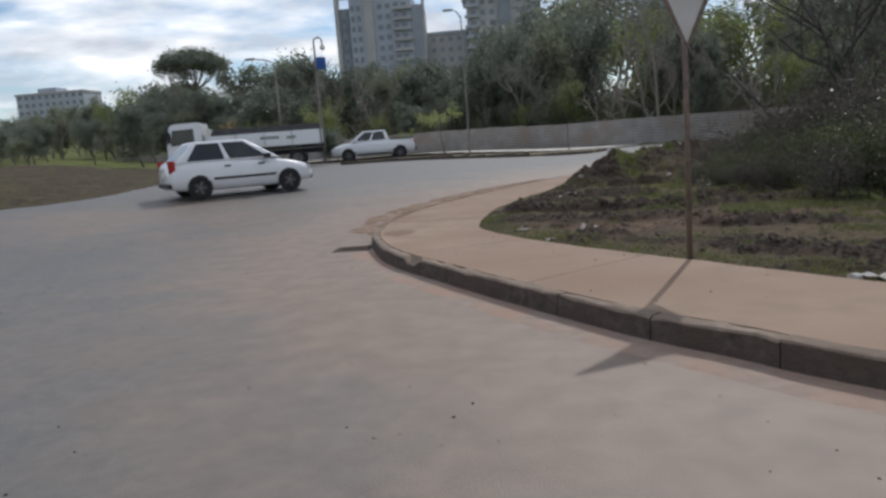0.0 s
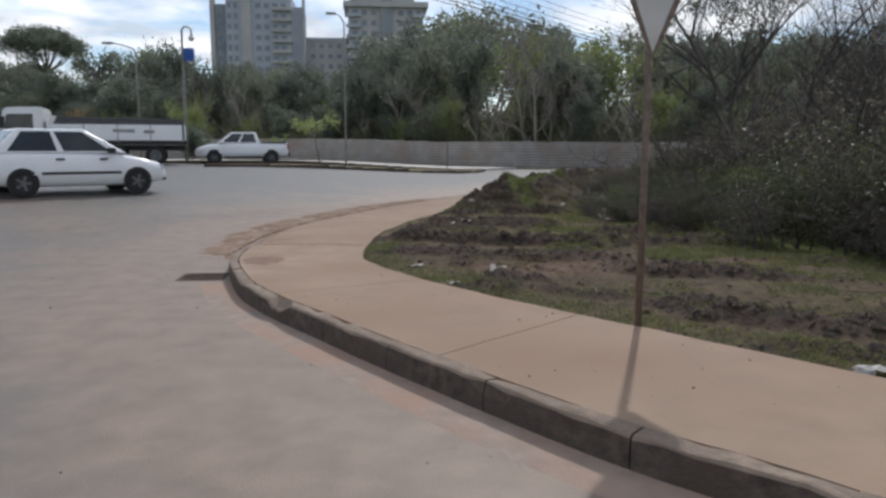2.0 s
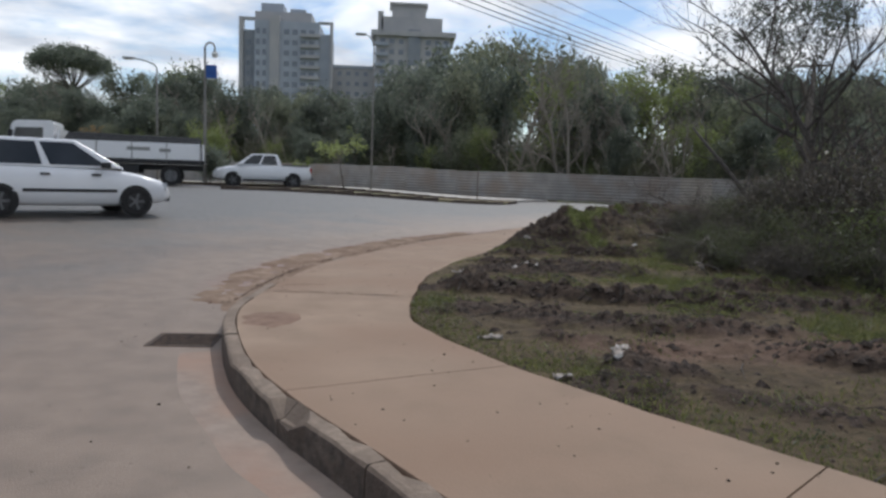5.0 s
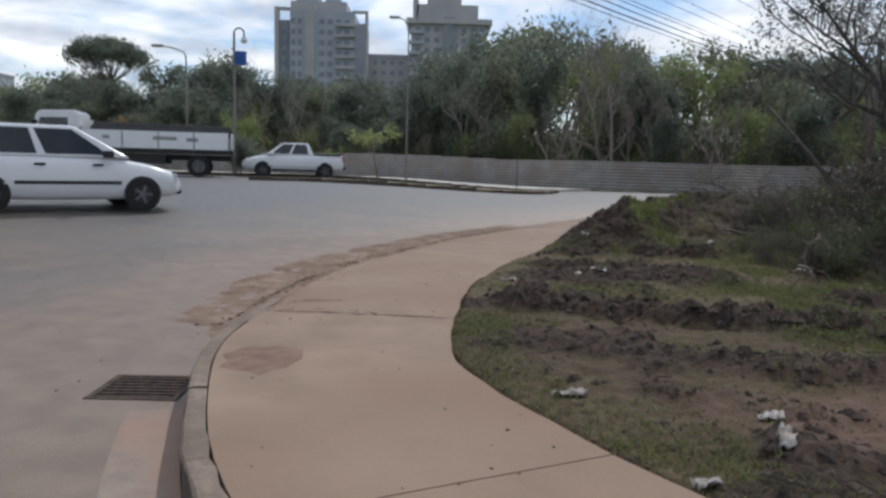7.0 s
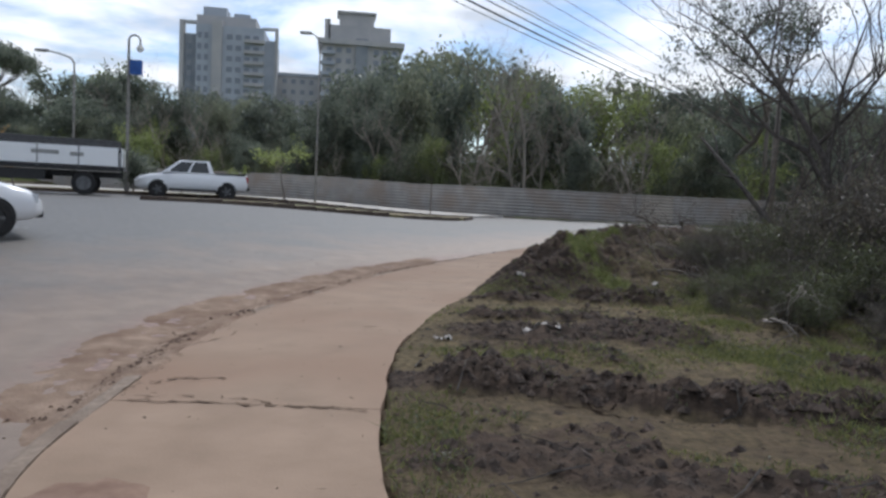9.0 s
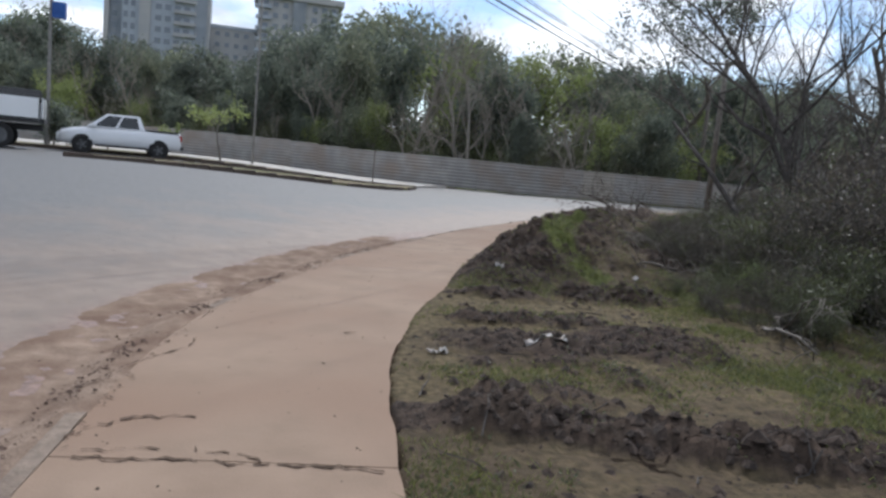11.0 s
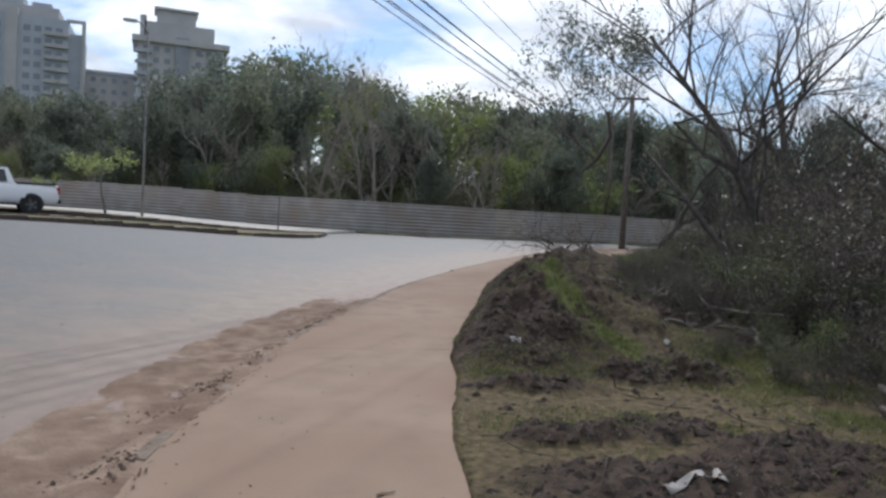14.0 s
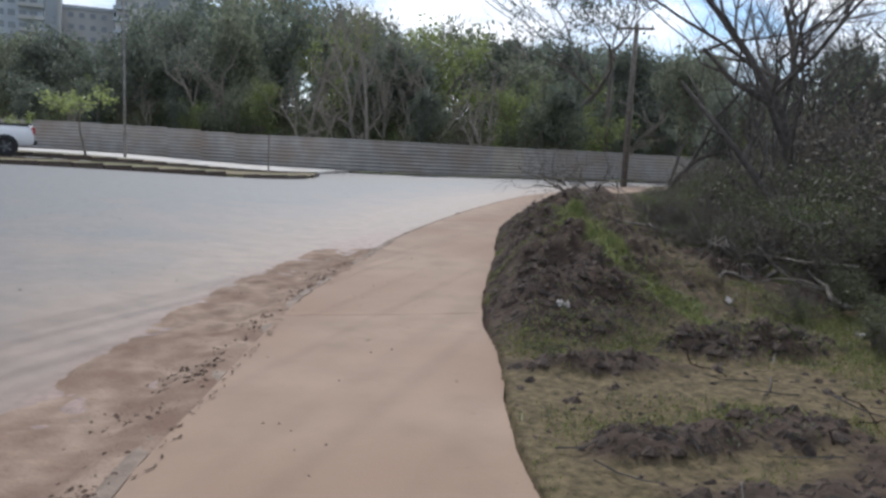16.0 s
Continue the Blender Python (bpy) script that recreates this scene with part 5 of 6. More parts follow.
def arch_shade(parent, x, y, r):
    # black disc on the body side, put in for the shade of the wheel opening
    bm = bmesh.new(); disc(bm, (x, y, r * 1.05), r * 1.14, 0.03, "y", 24)
    part("wheel_arch", bm, M_TRIMB, parent)


# small hatchback, 3.9 m
car = empty("hatchback_car", pose(-6.6, 23.75, rz(-6.6, 23.75), 0, 0, 35), "white five-door hatchback car on the street", "car")
shell(car, "body", [(-1.93, 0.70, 0.36, 0.86), (-1.86, 0.80, 0.26, 0.96), (-1.3, 0.83, 0.20, 0.97), (-0.3, 0.84, 0.19, 0.95), (0.65, 0.835, 0.19, 0.93), (1.3, 0.81, 0.21, 0.83), (1.72, 0.76, 0.25, 0.72), (1.92, 0.60, 0.32, 0.58)], M_WHITE)
cabin(car, (-1.80, 1.00, 0.78, 0.92), (-1.25, 0.10, 0.60, 1.47), M_WHITE)
for x in (-1.22, 1.18):
    for y in (-0.74, 0.74):
        arch_shade(car, x, y * 1.105, 0.28)
        wheel(car, x, y * 1.03, 0.285, 0.19)
for y in (-1, 1):
    boxpart(car, "tail_light", M_TAIL, -1.93, -1.78, min(y * 0.60, y * 0.79), max(y * 0.60, y * 0.79), 0.70, 1.02)
    boxpart(car, "headlight", M_HEAD, 1.60, 1.84, min(y * 0.42, y * 0.70), max(y * 0.42, y * 0.70), 0.52, 0.66)
    boxpart(car, "mirror", M_TRIMB, 0.52, 0.68, min(y * 0.82, y * 0.99), max(y * 0.82, y * 0.99), 0.93, 1.05, bevel=0.03)
    for x in (-0.55, 0.35):
        boxpart(car, "door_handle", M_TRIMB, x, x + 0.17, min(y * 0.825, y * 0.86), max(y * 0.825, y * 0.86), 0.78, 0.82)
    boxpart(car, "side_strip", M_TRIMB, -0.85, 0.82, min(y * 0.82, y * 0.852), max(y * 0.82, y * 0.852), 0.46, 0.52)
boxpart(car, "bumper", M_TRIMB, -1.98, -1.84, -0.72, 0.72, 0.32, 0.44, bevel=0.03)
boxpart(car, "bumper", M_TRIMB, 1.80, 1.955, -0.56, 0.56, 0.28, 0.40, bevel=0.03)
boxpart(car, "number_plate", M_PLATE, -1.955, -1.90, -0.2, 0.2, 0.60, 0.73, bevel=0.005)

# pickup, 4.9 m, with an open bed
pk = empty("pickup_truck", pose(-6.7, 47.5, rz(-6.7, 47.5), 0, 0, 192), "white double-cab pickup truck near the far kerb", "pickup")
shell(pk, "body", [(-2.42, 0.80, 0.50, 1.08), (-2.36, 0.88, 0.42, 1.14), (-1.2, 0.92, 0.36, 1.15), (0.2, 0.92, 0.34, 1.13), (1.1, 0.92, 0.34, 1.10), (1.8, 0.90, 0.36, 1.02), (2.25, 0.84, 0.38, 0.90), (2.45, 0.66, 0.42, 0.74)], M_WHITE)
cabin(pk, (-0.95, 1.35, 0.86, 1.10), (-0.72, 0.55, 0.68, 1.70), M_WHITE)
boxpart(pk, "bed_lining", M_TRIMB, -2.30, -1.0, -0.74, 0.74, 1.10, 1.175)
for y in (-1, 1):
    boxpart(pk, "bed_rail", M_TRIMB, -2.36, -0.98, min(y * 0.76, y * 0.88), max(y * 0.76, y * 0.88), 1.13, 1.19, bevel=0.02)
    boxpart(pk, "tail_light", M_TAIL, -2.45, -2.32, min(y * 0.70, y * 0.86), max(y * 0.70, y * 0.86), 0.80, 1.06)
    boxpart(pk, "headlight", M_HEAD, 2.15, 2.38, min(y * 0.50, y * 0.80), max(y * 0.50, y * 0.80), 0.72, 0.84)
    boxpart(pk, "mirror", M_WHITE, 0.95, 1.13, min(y * 0.90, y * 1.10), max(y * 0.90, y * 1.10), 1.10, 1.26, bevel=0.04)
    boxpart(pk, "sill", M_TRIMB, -1.0, 1.0, min(y * 0.84, y * 0.935), max(y * 0.84, y * 0.935), 0.32, 0.42, bevel=0.02)
for x in (-1.50, 1.48):
    for y in (-0.80, 0.80):
        arch_shade(pk, x, y * 1.125, 0.36)
        wheel(pk, x, y * 1.05, 0.36, 0.24)
boxpart(pk, "bumper", M_TRIMB, 2.32, 2.50, -0.62, 0.62, 0.40, 0.56, bevel=0.04)
boxpart(pk, "bumper", M_TRIMB, -2.52, -2.36, -0.78, 0.78, 0.44, 0.60, bevel=0.04)

# flatbed lorry, 8.6 m, with drop sides
lo = empty("flatbed_truck", pose(-13.1, 44.5, rz(-13.1, 44.5), 0, 0, 192), "white flatbed lorry with drop sides and a short cab", "truck")
M_NAVY = mat("dark blue bumper paint", (0.03, 0.04, 0.07), (0.05, 0.06, 0.10), 5.0, 0.5, 0.0)
bm = bmesh.new(); prism(bm, [(2.35, 0.78), (4.18, 0.78), (4.22, 1.45), (4.02, 2.62), (3.85, 2.74), (2.45, 2.78), (2.35, 2.70)], "y", -1.16, 1.16)
bmesh.ops.bevel(bm, geom=bm.edges[:], offset=0.06, segments=2, affect="EDGES")
part("cab", bm, M_WHITE, lo)
bm = bmesh.new(); prism(bm, [(4.215, 1.52), (4.225, 1.52), (4.055, 2.50), (4.04, 2.50)], "y", -1.02, 1.02)
bmesh.ops.translate(bm, verts=bm.verts[:], vec=(0.012, 0, 0))
part("windscreen", bm, M_CGLASS, lo)
for y in (-1, 1):
    bm = bmesh.new(); prism(bm, [(2.75, 1.65), (3.98, 1.60), (3.86, 2.42), (2.75, 2.45)], "y", min(y * 1.15, y * 1.172), max(y * 1.15, y * 1.172))
    part("side_window", bm, M_CGLASS, lo)
    boxpart(lo, "mirror", M_TRIMB, 3.95, 4.10, min(y * 1.22, y * 1.42), max(y * 1.22, y * 1.42), 1.75, 2.30, bevel=0.03)
    boxpart(lo, "mirror_arm", M_TRIMB, 3.95, 4.0, min(y * 1.1, y * 1.25), max(y * 1.1, y * 1.25), 2.25, 2.29)
    boxpart(lo, "headlight", M_HEAD, 4.16, 4.26, min(y * 0.70, y * 1.02), max(y * 0.70, y * 1.02), 0.92, 1.12)
    boxpart(lo, "mudguard", M_NAVY, 2.72, 3.92, min(y * 1.0, y * 1.19), max(y * 1.0, y * 1.19), 0.86, 1.06, bevel=0.04)
    for x in (-3.9, -2.4, -0.9, 0.6):
        boxpart(lo, "side_board", M_WHITE, x, x + 1.46, min(y * 1.16, y * 1.20), max(y * 1.16, y * 1.20), 1.22, 1.98)
        boxpart(lo, "stake", M_STEEL, x - 0.03, x + 0.005, min(y * 1.15, y * 1.22), max(y * 1.15, y * 1.22), 1.1, 2.02)
    boxpart(lo, "chassis_rail", M_TRIMB, -4.0, 4.0, min(y * 0.38, y * 0.50), max(y * 0.38, y * 0.50), 0.72, 0.98)
    boxpart(lo, "side_guard", M_TRIMB, -1.2, 2.2, min(y * 1.02, y * 1.08), max(y * 1.02, y * 1.08), 0.55, 0.95)
for i in range(9):
    bm = bmesh.new(); tube(bm, [(-3.9, -1.0 + 0.25 * i, 1.95 + 0.09 * (i * 7 % 4)), (1.9, -1.0 + 0.25 * i, 2.0 + 0.09 * (i * 7 % 4))], [0.09, 0.09], 8)
    part("load_pipe", bm, M_TRIMB, lo, "dark pipe lying on the load bed")
for y in (-1, 1):
    for x, w_, z in ((-2.6, 0.5, 1.56), (-1.7, 1.0, 1.6), (1.1, 0.28, 1.6)):
        boxpart(lo, "lettering", M_STEEL, x, x + w_, min(y * 1.199, y * 1.204), max(y * 1.199, y * 1.204), z, z + 0.16, bevel=0.0)
boxpart(lo, "bumper", M_NAVY, 4.05, 4.30, -1.16, 1.16, 0.48, 0.86, bevel=0.04)
boxpart(lo, "deck", M_TRIMB, -4.1, 2.2, -1.18, 1.18, 1.02, 1.20)
boxpart(lo, "head_board", M_WHITE, 2.10, 2.18, -1.18, 1.18, 1.2, 2.42)
boxpart(lo, "tail_board", M_WHITE, -4.06, -4.0, -1.18, 1.18, 1.22, 1.98)
for x in (3.3, -2.6):
    for y in (-0.98, 0.98):
        wheel(lo, x, y, 0.48, 0.28)


# ---- loose things on verge, pavement and road ----
rl = np.random.default_rng(8)


def scatter(n, ok):
    out = []
    while len(out) < n:
        x = rl.uniform(0, 9, 12000); y = rl.uniform(8, 31, 12000)
        keep = ok(x, y)
        out += list(zip(x[keep], y[keep]))
    return np.array(out[:n])


def dens(x, y, lo_, hi_):
    v = signed(GL, x, y)
    patch = fbm(x, y, 1.1, 4, 4.0)
    p = np.where((v > 0.02) & (v < 6), np.clip(0.40 * l_moss(x, y) + 1.1 * patch - 0.16, lo_, hi_), 0)
    p = p * (1 - 0.3 * np.clip(8 * dug(x, y), 0, 1))
    p = p + np.where((v > 0.02) & (v < 0.45) & (y < 16.5), 0.35, 0)
    p = p + np.where(v > 0.05, 1.0 * sward(x, y) + 0.8 * np.exp(-((x - 3.7) / 0.7) ** 2 - ((y - 17.8) / 0.4) ** 2) + 0.5 * np.exp(-((x - 3.75) / 0.5) ** 2 - ((y - 20.9) / 0.3) ** 2), 0)
    p = p + np.where((v > 0.3) & (y > 21), 0.30 * np.exp(-((signed(MOUND, x, y) - 0.4) / 0.7) ** 2) * np.clip(1.5 * patch + 0.35, 0, 1), 0)
    p = p + np.where((v > 0.2) & (v < 6), 0.25 * sstep(2.2, 3.4, v) * (patch > -0.1), 0)
    return rl.random(x.shape) < p


pts = scatter(115000, lambda x, y: dens(x, y, 0.0, 0.8))
gz_ = ground_z(pts[:, 0], pts[:, 1])
k = len(pts)
lush = np.clip(sward(pts[:, 0], pts[:, 1]) + sstep(2.2, 3.6, signed(GL, pts[:, 0], pts[:, 1])), 0, 1)
h = rl.uniform(0.012, 0.036, k) * (1 + 1.2 * (rl.random(k) < 0.05) + 1.1 * lush)
a = rl.uniform(0, 2 * np.pi, k); w = rl.uniform(0.003, 0.007, k)
lean = rl.normal(0, 0.8, (k, 2)) * h[:, None]
b0 = np.stack([pts[:, 0] - np.cos(a) * w, pts[:, 1] - np.sin(a) * w, gz_ - 0.005], -1)
b1_ = np.stack([pts[:, 0] + np.cos(a) * w, pts[:, 1] + np.sin(a) * w, gz_ - 0.005], -1)
tp = np.stack([pts[:, 0] + lean[:, 0], pts[:, 1] + lean[:, 1], gz_ + h], -1)
V = np.stack([b0, b1_, tp], 1).reshape(-1, 3)
tagged(raw("grass", V, np.arange(3 * k).reshape(-1, 3).tolist(), M_GRASS), "sparse short grass on the disturbed soil", "grass", kind="stuff")

# low broad-leaved weeds
pts = scatter(900, lambda x, y: (dens(x, y, 0.0, 0.8) | (rl.random(x.shape) < 1.2 * dug(x, y))) & (signed(GL, x, y) > 0.22) & (signed(GL, x, y) < 6))
c = np.stack([pts[:, 0], pts[:, 1], ground_z(pts[:, 0], pts[:, 1]) + 0.022], -1)
v, f = leaves(c, 16, np.array([0.055, 0.055, 0.012]), 0.013, 9, 0.0)
M_WEED = leafmat("dull weed leaves", (0.045, 0.058, 0.026), (0.12, 0.135, 0.062), 0.4)
tagged(raw("weeds", v, f.tolist(), M_WEED), "low green weeds on the verge soil", "weeds", kind="stuff")


def lumps(name, pts, z, smin, smax, material, label, category):
    """Rough little lumps, each a squashed eight-cornered stone."""
    k = len(pts)
    s = smin * (smax / smin) ** (rl.random(k) ** 2.2)
    d = np.array([(1, 0, 0), (0.6, 0.8, 0), (-0.6, 0.8, 0), (-1, 0, 0), (-0.6, -0.8, 0), (0.6, -0.8, 0), (0.3, 0.2, 0.8), (-0.4, -0.1, 0.7)])
    F = [(0, 1, 6), (1, 2, 6), (2, 7, 6), (2, 3, 7), (3, 4, 7), (4, 5, 7), (5, 6, 7), (5, 0, 6)]
    r = rl.uniform(0.65, 1.25, (k, 8, 3)) * d[None]
    t = rl.uniform(0, 6.28, k)
    R = np.stack([np.cos(t)[:, None] * r[..., 0] - np.sin(t)[:, None] * r[..., 1], np.sin(t)[:, None] * r[..., 0] + np.cos(t)[:, None] * r[..., 1], r[..., 2] * rl.uniform(0.3, 0.75, (k, 1))], -1)
    V = np.stack([pts[:, 0], pts[:, 1], z - 0.1 * s], -1)[:, None, :] + R * s[:, None, None]
    V[:, :6, 2] -= (0.25 * s)[:, None]
    F = (np.array(F)[None] + 8 * np.arange(k)[:, None, None]).reshape(-1, 3)
    return tagged(raw(name, V.reshape(-1, 3), F.tolist(), material), label, category, kind="stuff")


M_CLOD = mat("dark crumbly soil", (0.028, 0.022, 0.018), (0.088, 0.063, 0.049), 16.0, 0.95, 0.6)


def dclod(x, y):
    v = signed(GL, x, y)
    m = np.exp(-(signed(MOUND, x, y) / 0.9) ** 2) * sstep(20.7, 22.4, y)
    p = np.where((v > 0.05) & (v < 5.5), np.clip(6.0 * dug(x, y) + 0.6 * m - 0.8 * sward(x, y), 0.06, 1), 0)
    return rl.random(x.shape) < p


pts = scatter(34000, dclod)
lumps("soil_clods", pts, ground_z(pts[:, 0], pts[:, 1]), 0.006, 0.070, M_CLOD, "dark crumbly clods of dug soil", "soil")


def dmud(x, y):
    k_ = -signed(KL, x, y)
    return (rl.random(x.shape) < np.exp(-((k_ - 0.05) / 0.22) ** 2) * (0.15 + 1.2 * np.clip(fbm(x, y, 1.2, 3, 31.0) + 0.2, 0, 1))) & (k_ > -0.06) & (y > 16.3) & (y < 27)


x = rl.uniform(-2.6, 4, 90000); y = rl.uniform(16, 28, 90000)
keep = dmud(x, y)
pts = np.stack([x[keep], y[keep]], -1)[:2600]
o_ = signed(KL, pts[:, 0], pts[:, 1])
rise = np.array([walk_z(px, py) - rz(px, py) - 0.012 for px, py in pts]) * sstep(-0.30, 0.05, o_) ** 0.8
lumps("mud_clods", pts, road_z(pts[:, 0], pts[:, 1]) + 0.014 + rise, 0.004, 0.024, mat("reddish mud", (0.075, 0.05, 0.037), (0.18, 0.12, 0.09), 12.0, 0.95, 0.5), "crumbs of reddish mud along the broken kerb", "mud")
x = rl.uniform(-6, 4, 900); y = rl.uniform(4.5, 30, 900)
keep = (signed(KL, x, y) < -0.05) & (rl.random(900) < np.exp(np.minimum(0, signed(KL, x, y)) / 2.5) + 0.1)
pts = np.stack([x[keep], y[keep]], -1)
lumps("gravel", pts, road_z(pts[:, 0], pts[:, 1]) + 0.002, 0.006, 0.022, M_CLOD, "scattered small stones and bits on the road", "gravel")
x = rl.uniform(-1.2, 4, 700); y = rl.uniform(9, 28, 700)
keep = (signed(KL, x, y) > 0.2) & (signed(GL, x, y) < -0.05)
pts = np.stack([x[keep], y[keep]], -1)
lumps("grit", pts, np.array([walk_z(*p) for p in pts]) + 0.002, 0.005, 0.014, M_CLOD, "dark grit strewn over the pavement", "gravel")

# twigs lying about
bm = bmesh.new()
rw = random.Random(17)
for _ in range(260):
    x, y = rw.uniform(0.4, 7), rw.uniform(11, 30)
    v = float(signed(GL, np.array([x]), np.array([y]))[0])
    if v < 0.1 or v > 5.5:
        continue
    L, a = rw.uniform(0.12, 0.55), rw.uniform(0, 6.28)
    p0 = Vector((x, y, 0)); d0 = Vector((math.cos(a), math.sin(a), 0))
    ps = [p0 + d0 * (L * t) + Vector((rw.gauss(0, 0.015), rw.gauss(0, 0.015), 0)) for t in (0, 0.35, 0.7, 1)]
    tube(bm, [(p.x, p.y, gzz(p.x, p.y) + 0.012 + rw.uniform(0, 0.02)) for p in ps], [0.006, 0.005, 0.004, 0.002], 4)
tagged(part("twigs", bm, M_TWIG), "dry twigs lying on the soil", "twigs", kind="stuff")

# the long pale stick on the bank
bm = bmesh.new()
st = [(7.35, 24.9), (7.0, 24.0), (6.6, 23.0), (6.15, 21.9)]
tube(bm, [(x, y, gzz(x, y) + 0.10 + 0.1 * i) for i, (x, y) in enumerate(st)], [0.022, 0.02, 0.017, 0.012], 7)
for q in ((6.9, 23.8, 0.28), (6.4, 22.5, 0.3)):
    tube(bm, [(q[0], q[1], gzz(q[0], q[1]) + 0.2), (q[0] + 0.2, q[1] + 0.1, gzz(q[0], q[1]) + 0.5)], [0.01, 0.004], 5)
tagged(part("dead_branch", bm, M_BARK2, smooth=True), "long pale dead stick leaning on the bank", "branch")

# litter
M_LITTER = mat("dirty white plastic", (0.16, 0.15, 0.14), (0.34, 0.33, 0.32), 30.0, 0.5, 0.3, (0.30, 0.25, 0.21), 9.0)


def scrap(x, y, L, W, az, label, seed, z=None, name="plastic_scrap"):
    n, m = 9, 5
    vs, fs = [], []
    for i in range(n):
        for j in range(m):
            u, w_ = (i / (n - 1) - 0.5) * L, (j / (m - 1) - 0.5) * W * (0.7 + 0.8 * noise.noise((i * 0.9, seed, 3)))
            hh = 0.020 + 0.036 * noise.noise((i * 1.1, j * 1.3, seed * 3.1)) + 0.03 * abs(noise.noise((i * 1.9, j * 2.1, seed)))
            ca, sa = math.cos(radians(az)), math.sin(radians(az))
            px, py = x + u * ca - w_ * sa, y + u * sa + w_ * ca
            vs.append((px, py, (gzz(px, py) if z is None else z) + max(hh, 0.006)))
    for i in range(n - 1):
        for j in range(m - 1):
            fs.append((i * m + j, (i + 1) * m + j, (i + 1) * m + j + 1, i * m + j + 1))
    ob = raw(name, vs, fs, M_LITTER, smooth=True)
    so = ob.modifiers.new("thick", "SOLIDIFY"); so.thickness = 0.003
    return tagged(ob, label, "litter", "litter on the verge")


scrap(1.85, 18.36, 0.34, 0.16, -5, "crumpled dirty white plastic bag on the soil", 1.0, name="plastic_bag")
scrap(0.92, 18.25, 0.17, 0.08, 15, "small white plastic scrap by the pavement edge", 2.0)
scrap(1.73, 13.7, 0.16, 0.11, 30, "torn piece of white plastic on bare soil", 3.0)
scrap(0.80, 14.1, 0.20, 0.07, 10, "small white plastic scrap by the pavement edge", 4.0)
scrap(1.55, 13.2, 0.12, 0.09, 70, "torn piece of white plastic on bare soil", 5.0)
scrap(1.12, 12.95, 0.13, 0.08, 20, "small white plastic scrap by the pavement edge", 6.0)
scrap(3.38, 9.75, 0.30, 0.17, -25, "crumpled dirty white plastic bag on the soil", 7.0, name="plastic_bag")
scrap(2.5, 21.7, 0.12, 0.06, 0, "small white plastic scrap on the soil mound", 8.0)
scrap(4.65, 22.1, 0.16, 0.08, 40, "torn piece of white plastic on bare soil", 9.0)
scrap(5.1, 20.95, 0.18, 0.10, 5, "torn piece of white plastic on bare soil", 10.0)
scrap(5.0, 19.5, 0.40, 0.16, -20, "flattened pale board lying by the thicket", 11.0, name="board")

# patch of red sand on the pavement, and broken edge where the kerb ends
pt = np.array([(-1.0 + 0.27 * math.cos(a) * (1 + 0.3 * noise.noise((math.cos(a) * 2, math.sin(a) * 2, 1))), 14.75 + 0.36 * math.sin(a) * (1 + 0.3 * noise.noise((math.cos(a) * 2, math.sin(a) * 2, 7)))) for a in [i * 2 * math.pi / 28 for i in range(28)]])
vs = [(-1.0, 14.75, 0.168)] + [(x, y, 0.164) for x, y in (pt - [-1.0, 14.75]) * 0.55 + [-1.0, 14.75]] + [(x, y, 0.146) for x, y in pt]
fs = [(0, 1 + i, 1 + (i + 1) % 28) for i in range(28)] + [(1 + i, 29 + i, 29 + (i + 1) % 28, 1 + (i + 1) % 28) for i in range(28)]
M_RSAND = mat("red sand", (0.165, 0.102, 0.073), (0.235, 0.155, 0.112), 9.0, 0.95, 0.3)
tagged(raw("sand_patch", vs, fs, M_RSAND, smooth=True), "thin patch of red sand on the pavement", "sand", kind="stuff")

# dried mud cracks
M_CRACK = mat("dark soil crack", (0.018, 0.013, 0.011), (0.035, 0.026, 0.02), 20.0, 1.0, 0.0, spec=0.0)
vs, fs = [], []
rc = random.Random(23)
for x, y, L, a in ((2.5, 19.1, 1.1, 0.2), (3.1, 19.3, 0.8, 1.2), (2.9, 20.4, 1.0, -0.3), (3.6, 19.6, 0.9, 0.5), (1.4, 16.2, 0.7, 0.3), (1.7, 16.0, 0.5, 1.3), (3.4, 20.9, 0.8, 0.1)):
    for seg in range(int(L / 0.06)):
        a += rc.gauss(0, 0.45)
        nx_, ny_ = x + 0.06 * math.cos(a), y + 0.06 * math.sin(a)
        w = 0.007 * rc.uniform(0.5, 1.4)
        k0 = len(vs)
        for px, py in ((x, y), (nx_, ny_)):
            for sg in (-1, 1):
                qx, qy = px - math.sin(a) * w * sg, py + math.cos(a) * w * sg
                vs.append((qx, qy, gzz(qx, qy) + 0.006))
        fs.append((k0, k0 + 1, k0 + 3, k0 + 2))
        x, y = nx_, ny_
tagged(raw("soil_cracks", vs, fs, M_CRACK), "dark branching cracks in dried mud", "soil cracks", kind="stuff")

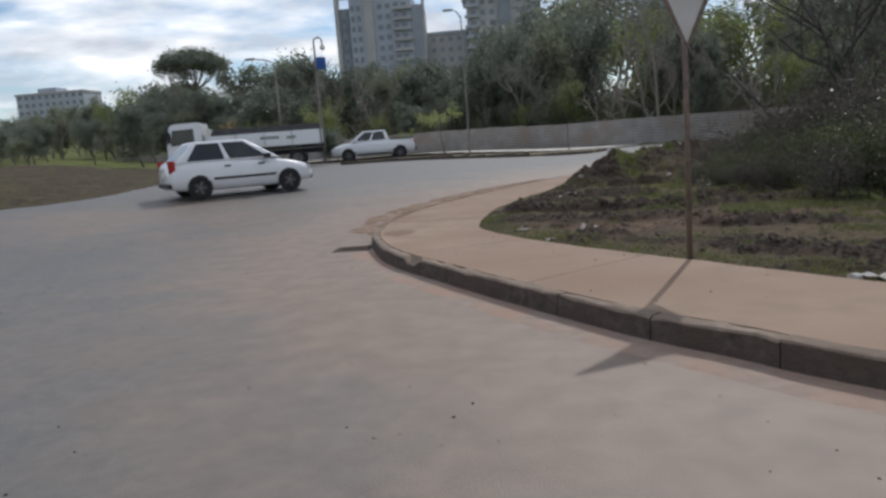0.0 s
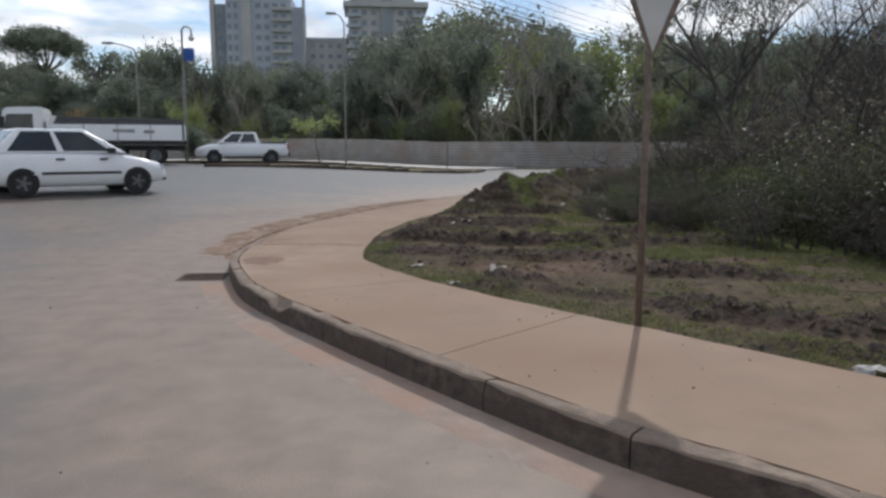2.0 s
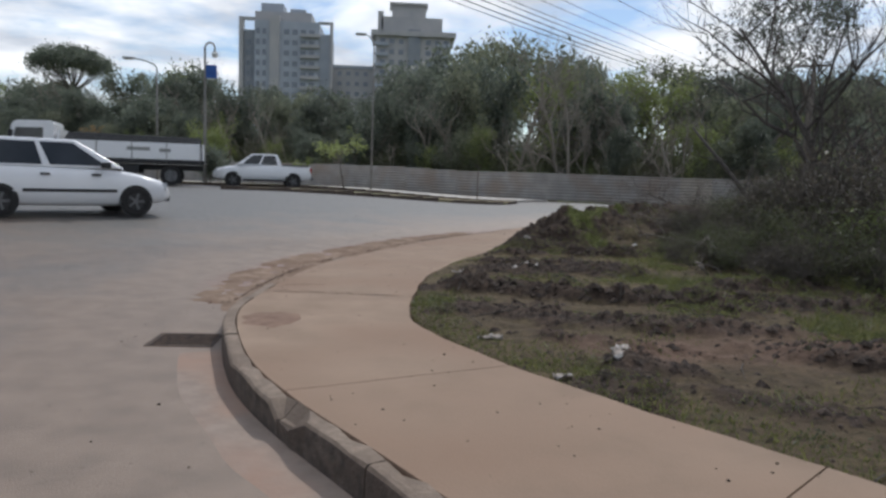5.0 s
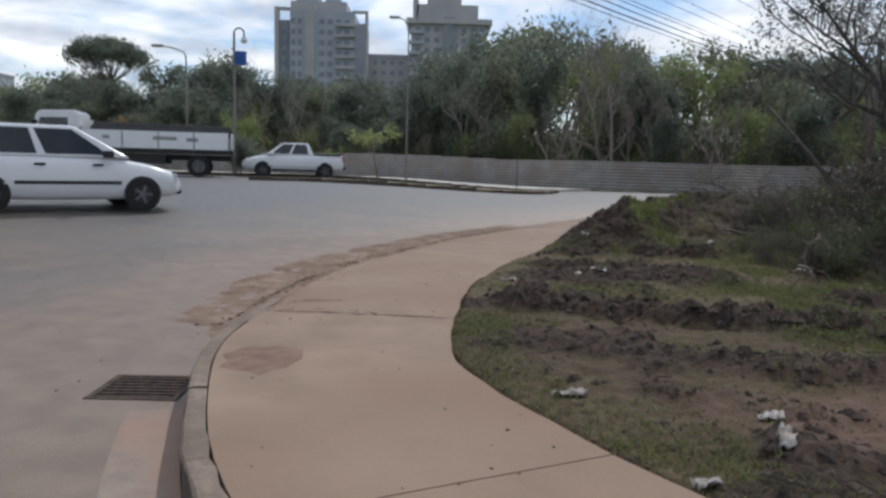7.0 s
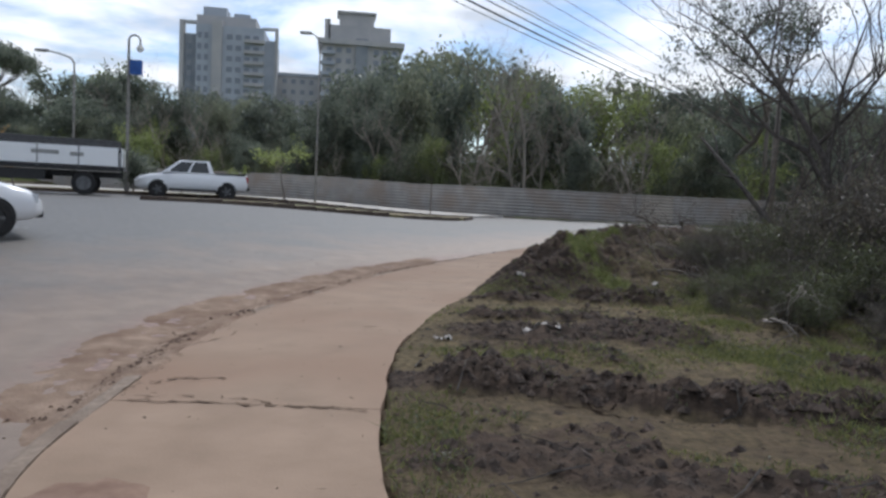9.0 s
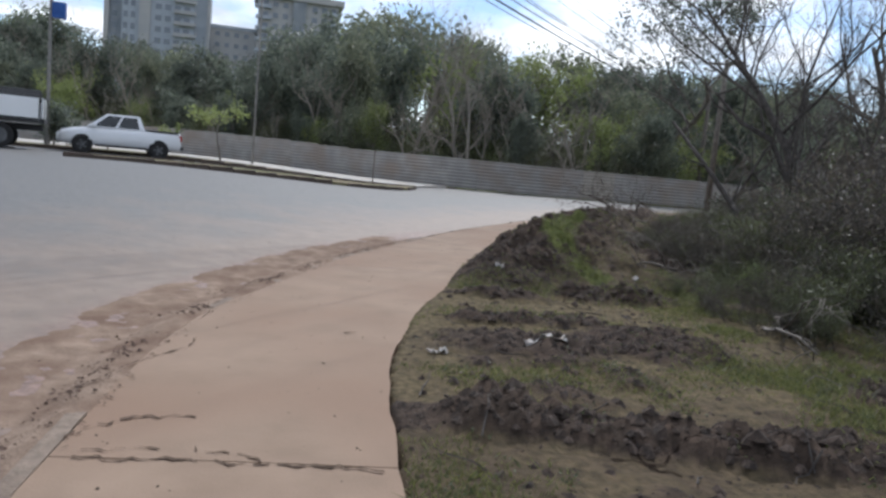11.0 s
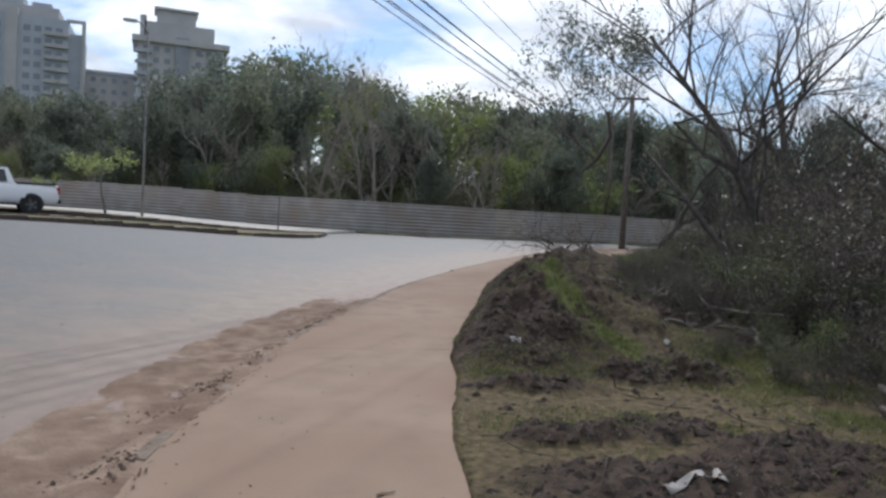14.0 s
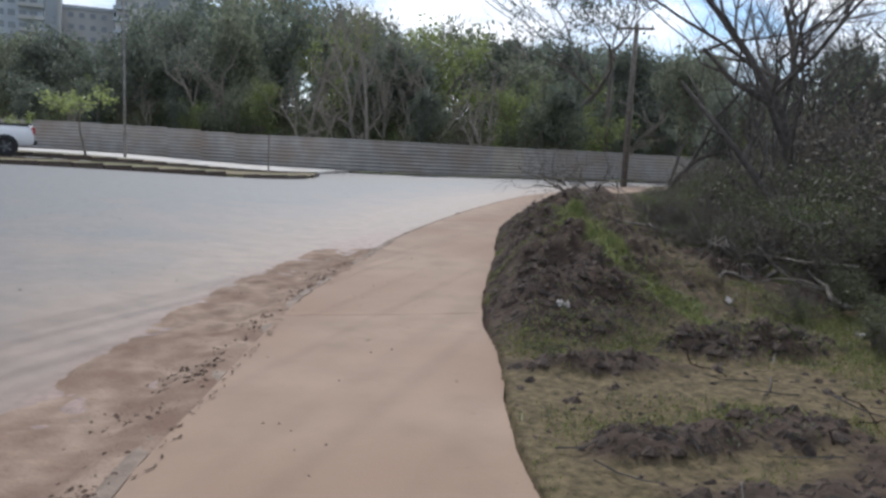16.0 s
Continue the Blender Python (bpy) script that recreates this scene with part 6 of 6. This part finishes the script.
# drift of reddish sand and mud over the broken kerb
st = cut(KF, (-1.36, 15.9), (2.9, 27.6))
st = resample(st, 220)
OFF = np.linspace(-0.95, 0.17, 30)
vs, fs = [], []
grid = [offset(st, o) for o in OFF]
for i in range(len(st)):
    for j, o in enumerate(OFF):
        x, y = grid[j][i]
        t = i / (len(st) - 1)
        env = math.sin(math.pi * min(1, max(0, (o + 0.95) / 1.15))) * math.sin(math.pi * t) ** 0.5
        broken = 0.45 + 0.9 * noise.noise((x * 1.3, y * 1.3, 14)) + 0.35 * noise.noise((x * 6, y * 6, 2))
        lip = (-0.03 + 0.03 * min(1.15, max(0.0, broken + 0.25))) * min(1, 4 * t) - 0.02 * (1 - min(1, 4 * t))
        lip -= 0.12 * (1 - float(sstep(0.0, 0.05, t))) + 0.12 * float(sstep(0.96, 1.0, t))
        lip -= 0.018 * float(sstep(0.125, 0.17, o))
        base = rz(x, y) + (walk_z(x, y) + lip - rz(x, y)) * float(sstep(-0.30, 0.05, o)) ** 0.8
        hh = 0.026 * env * max(0.12, 0.55 + 1.3 * noise.fractal((x * 1.6, y * 1.6, 3.0), 0.9, 2.1, 4)) + 0.018 * env * noise.noise((x * 7, y * 7, 1)) + 0.008 * env * noise.noise((x * 16, y * 16, 5)) - 0.008 * (1 - env) ** 2 + 0.002 * env
        vs.append((x, y, base + hh))
n_ = len(OFF)
for i in range(len(st) - 1):
    for j in range(n_ - 1):
        fs.append((i * n_ + j, i * n_ + j + 1, (i + 1) * n_ + j + 1, (i + 1) * n_ + j))
M_DRIFT = mat("reddish sand drift", (0.198, 0.140, 0.103), (0.305, 0.226, 0.169), 6.0, 0.95, 0.7, (0.168, 0.112, 0.081), 2.2, bscale=35, spec=0.1)
tagged(raw("sand_drift", vs, fs, M_DRIFT, smooth=True), "low drift of reddish sand and mud along the broken kerb", "sand", kind="stuff")
# cracks and crumbled joint of the pavement slabs
M_PCRACK = mat("dirt in concrete cracks", (0.075, 0.055, 0.043), (0.13, 0.095, 0.072), 20.0, 1.0, 0.0, spec=0.0)
vs, fs = [], []
rk = random.Random(61)


def crack(line, w, skip, wander):
    for (xa, ya), (xb, yb) in zip(line, line[1:]):
        n = max(2, int(math.hypot(xb - xa, yb - ya) / 0.035))
        a = math.atan2(yb - ya, xb - xa)
        last = None
        for i in range(n + 1):
            f = i / n
            dv = wander * noise.fractal((xa + 9 * f, ya + 5 * f, 3.3), 0.8, 2.0, 4)
            x, y = xa + (xb - xa) * f - math.sin(a) * dv, ya + (yb - ya) * f + math.cos(a) * dv
            ww = w * rk.uniform(0.15, 1.5)
            if last and rk.random() > skip:
                k0 = len(vs)
                for px, py, pw in (last, (x, y, ww)):
                    for sg in (-1, 1):
                        qx, qy = px - math.sin(a) * pw * sg, py + math.cos(a) * pw * sg
                        vs.append((qx, qy, walk_z(qx, qy) + 0.009))
                fs.append((k0, k0 + 1, k0 + 3, k0 + 2))
            last = (x, y, ww)


crack(((-1.22, 16.22), (-0.5, 16.15), (0.2, 16.06)), 0.010, 0.12, 0.035)
crack(((-1.20, 16.30), (-0.75, 16.33), (-0.35, 16.15)), 0.007, 0.35, 0.05)
crack(((-1.22, 16.6), (-1.0, 16.75), (-0.7, 16.75)), 0.012, 0.2, 0.05)
crack(((-0.9, 18.5), (-0.92, 18.25), (-1.14, 17.9), (-1.25, 17.7), (-1.3, 17.55)), 0.006, 0.3, 0.02)
crack(((-0.1, 14.9), (0.35, 15.05)), 0.003, 0.4, 0.03)
crack(((0.25, 18.85), (0.40, 18.87)), 0.012, 0.1, 0.02)
for q in range(2):
    edge = offset(cut(KF, (-1.36, 16.3), (2.9, 27.6)), 0.145 + 0.03 * q)[::4]
    crack([tuple(p) for p in edge], 0.006, 0.72 + 0.1 * q, 0.05)
tagged(raw("pavement_cracks", vs, fs, M_PCRACK), "dirt-filled cracks and crumbled joints in the concrete", "cracks", kind="stuff")
# worn white paint on the crossing street
M_PAINT = mat("worn white road paint", (0.20, 0.20, 0.195), (0.42, 0.42, 0.41), 5.0, 0.8, 0.1)
vs, fs = [], []
rp = random.Random(9)
for k_ in range(5):
    x0, y0 = -8.6 + 0.75 * k_, 24.0 + 0.42 * k_
    for u in range(6):
        x1, y1 = x0 + rp.uniform(-0.2, 0.2), y0 + rp.uniform(-0.12, 0.12)
        a_, b_ = rp.uniform(0.05, 0.16), rp.uniform(0.03, 0.07)
        k0 = len(vs)
        vs += [(x1 + a_ * math.cos(q) * rp.uniform(0.7, 1.2), y1 + b_ * math.sin(q), rz(x1, y1) + 0.012) for q in [i * math.pi / 4 for i in range(8)]]
        fs.append(tuple(range(k0, k0 + 8)))
tagged(raw("road_paint", vs, fs, M_PAINT), "remains of worn white road marking", "road marking", kind="structure")


# the first of each kind served as the pattern only
for proto in P_A + P_B + P_C + P_D + P_E + P_S + P_T + P_U + P_F:
    drop(proto)
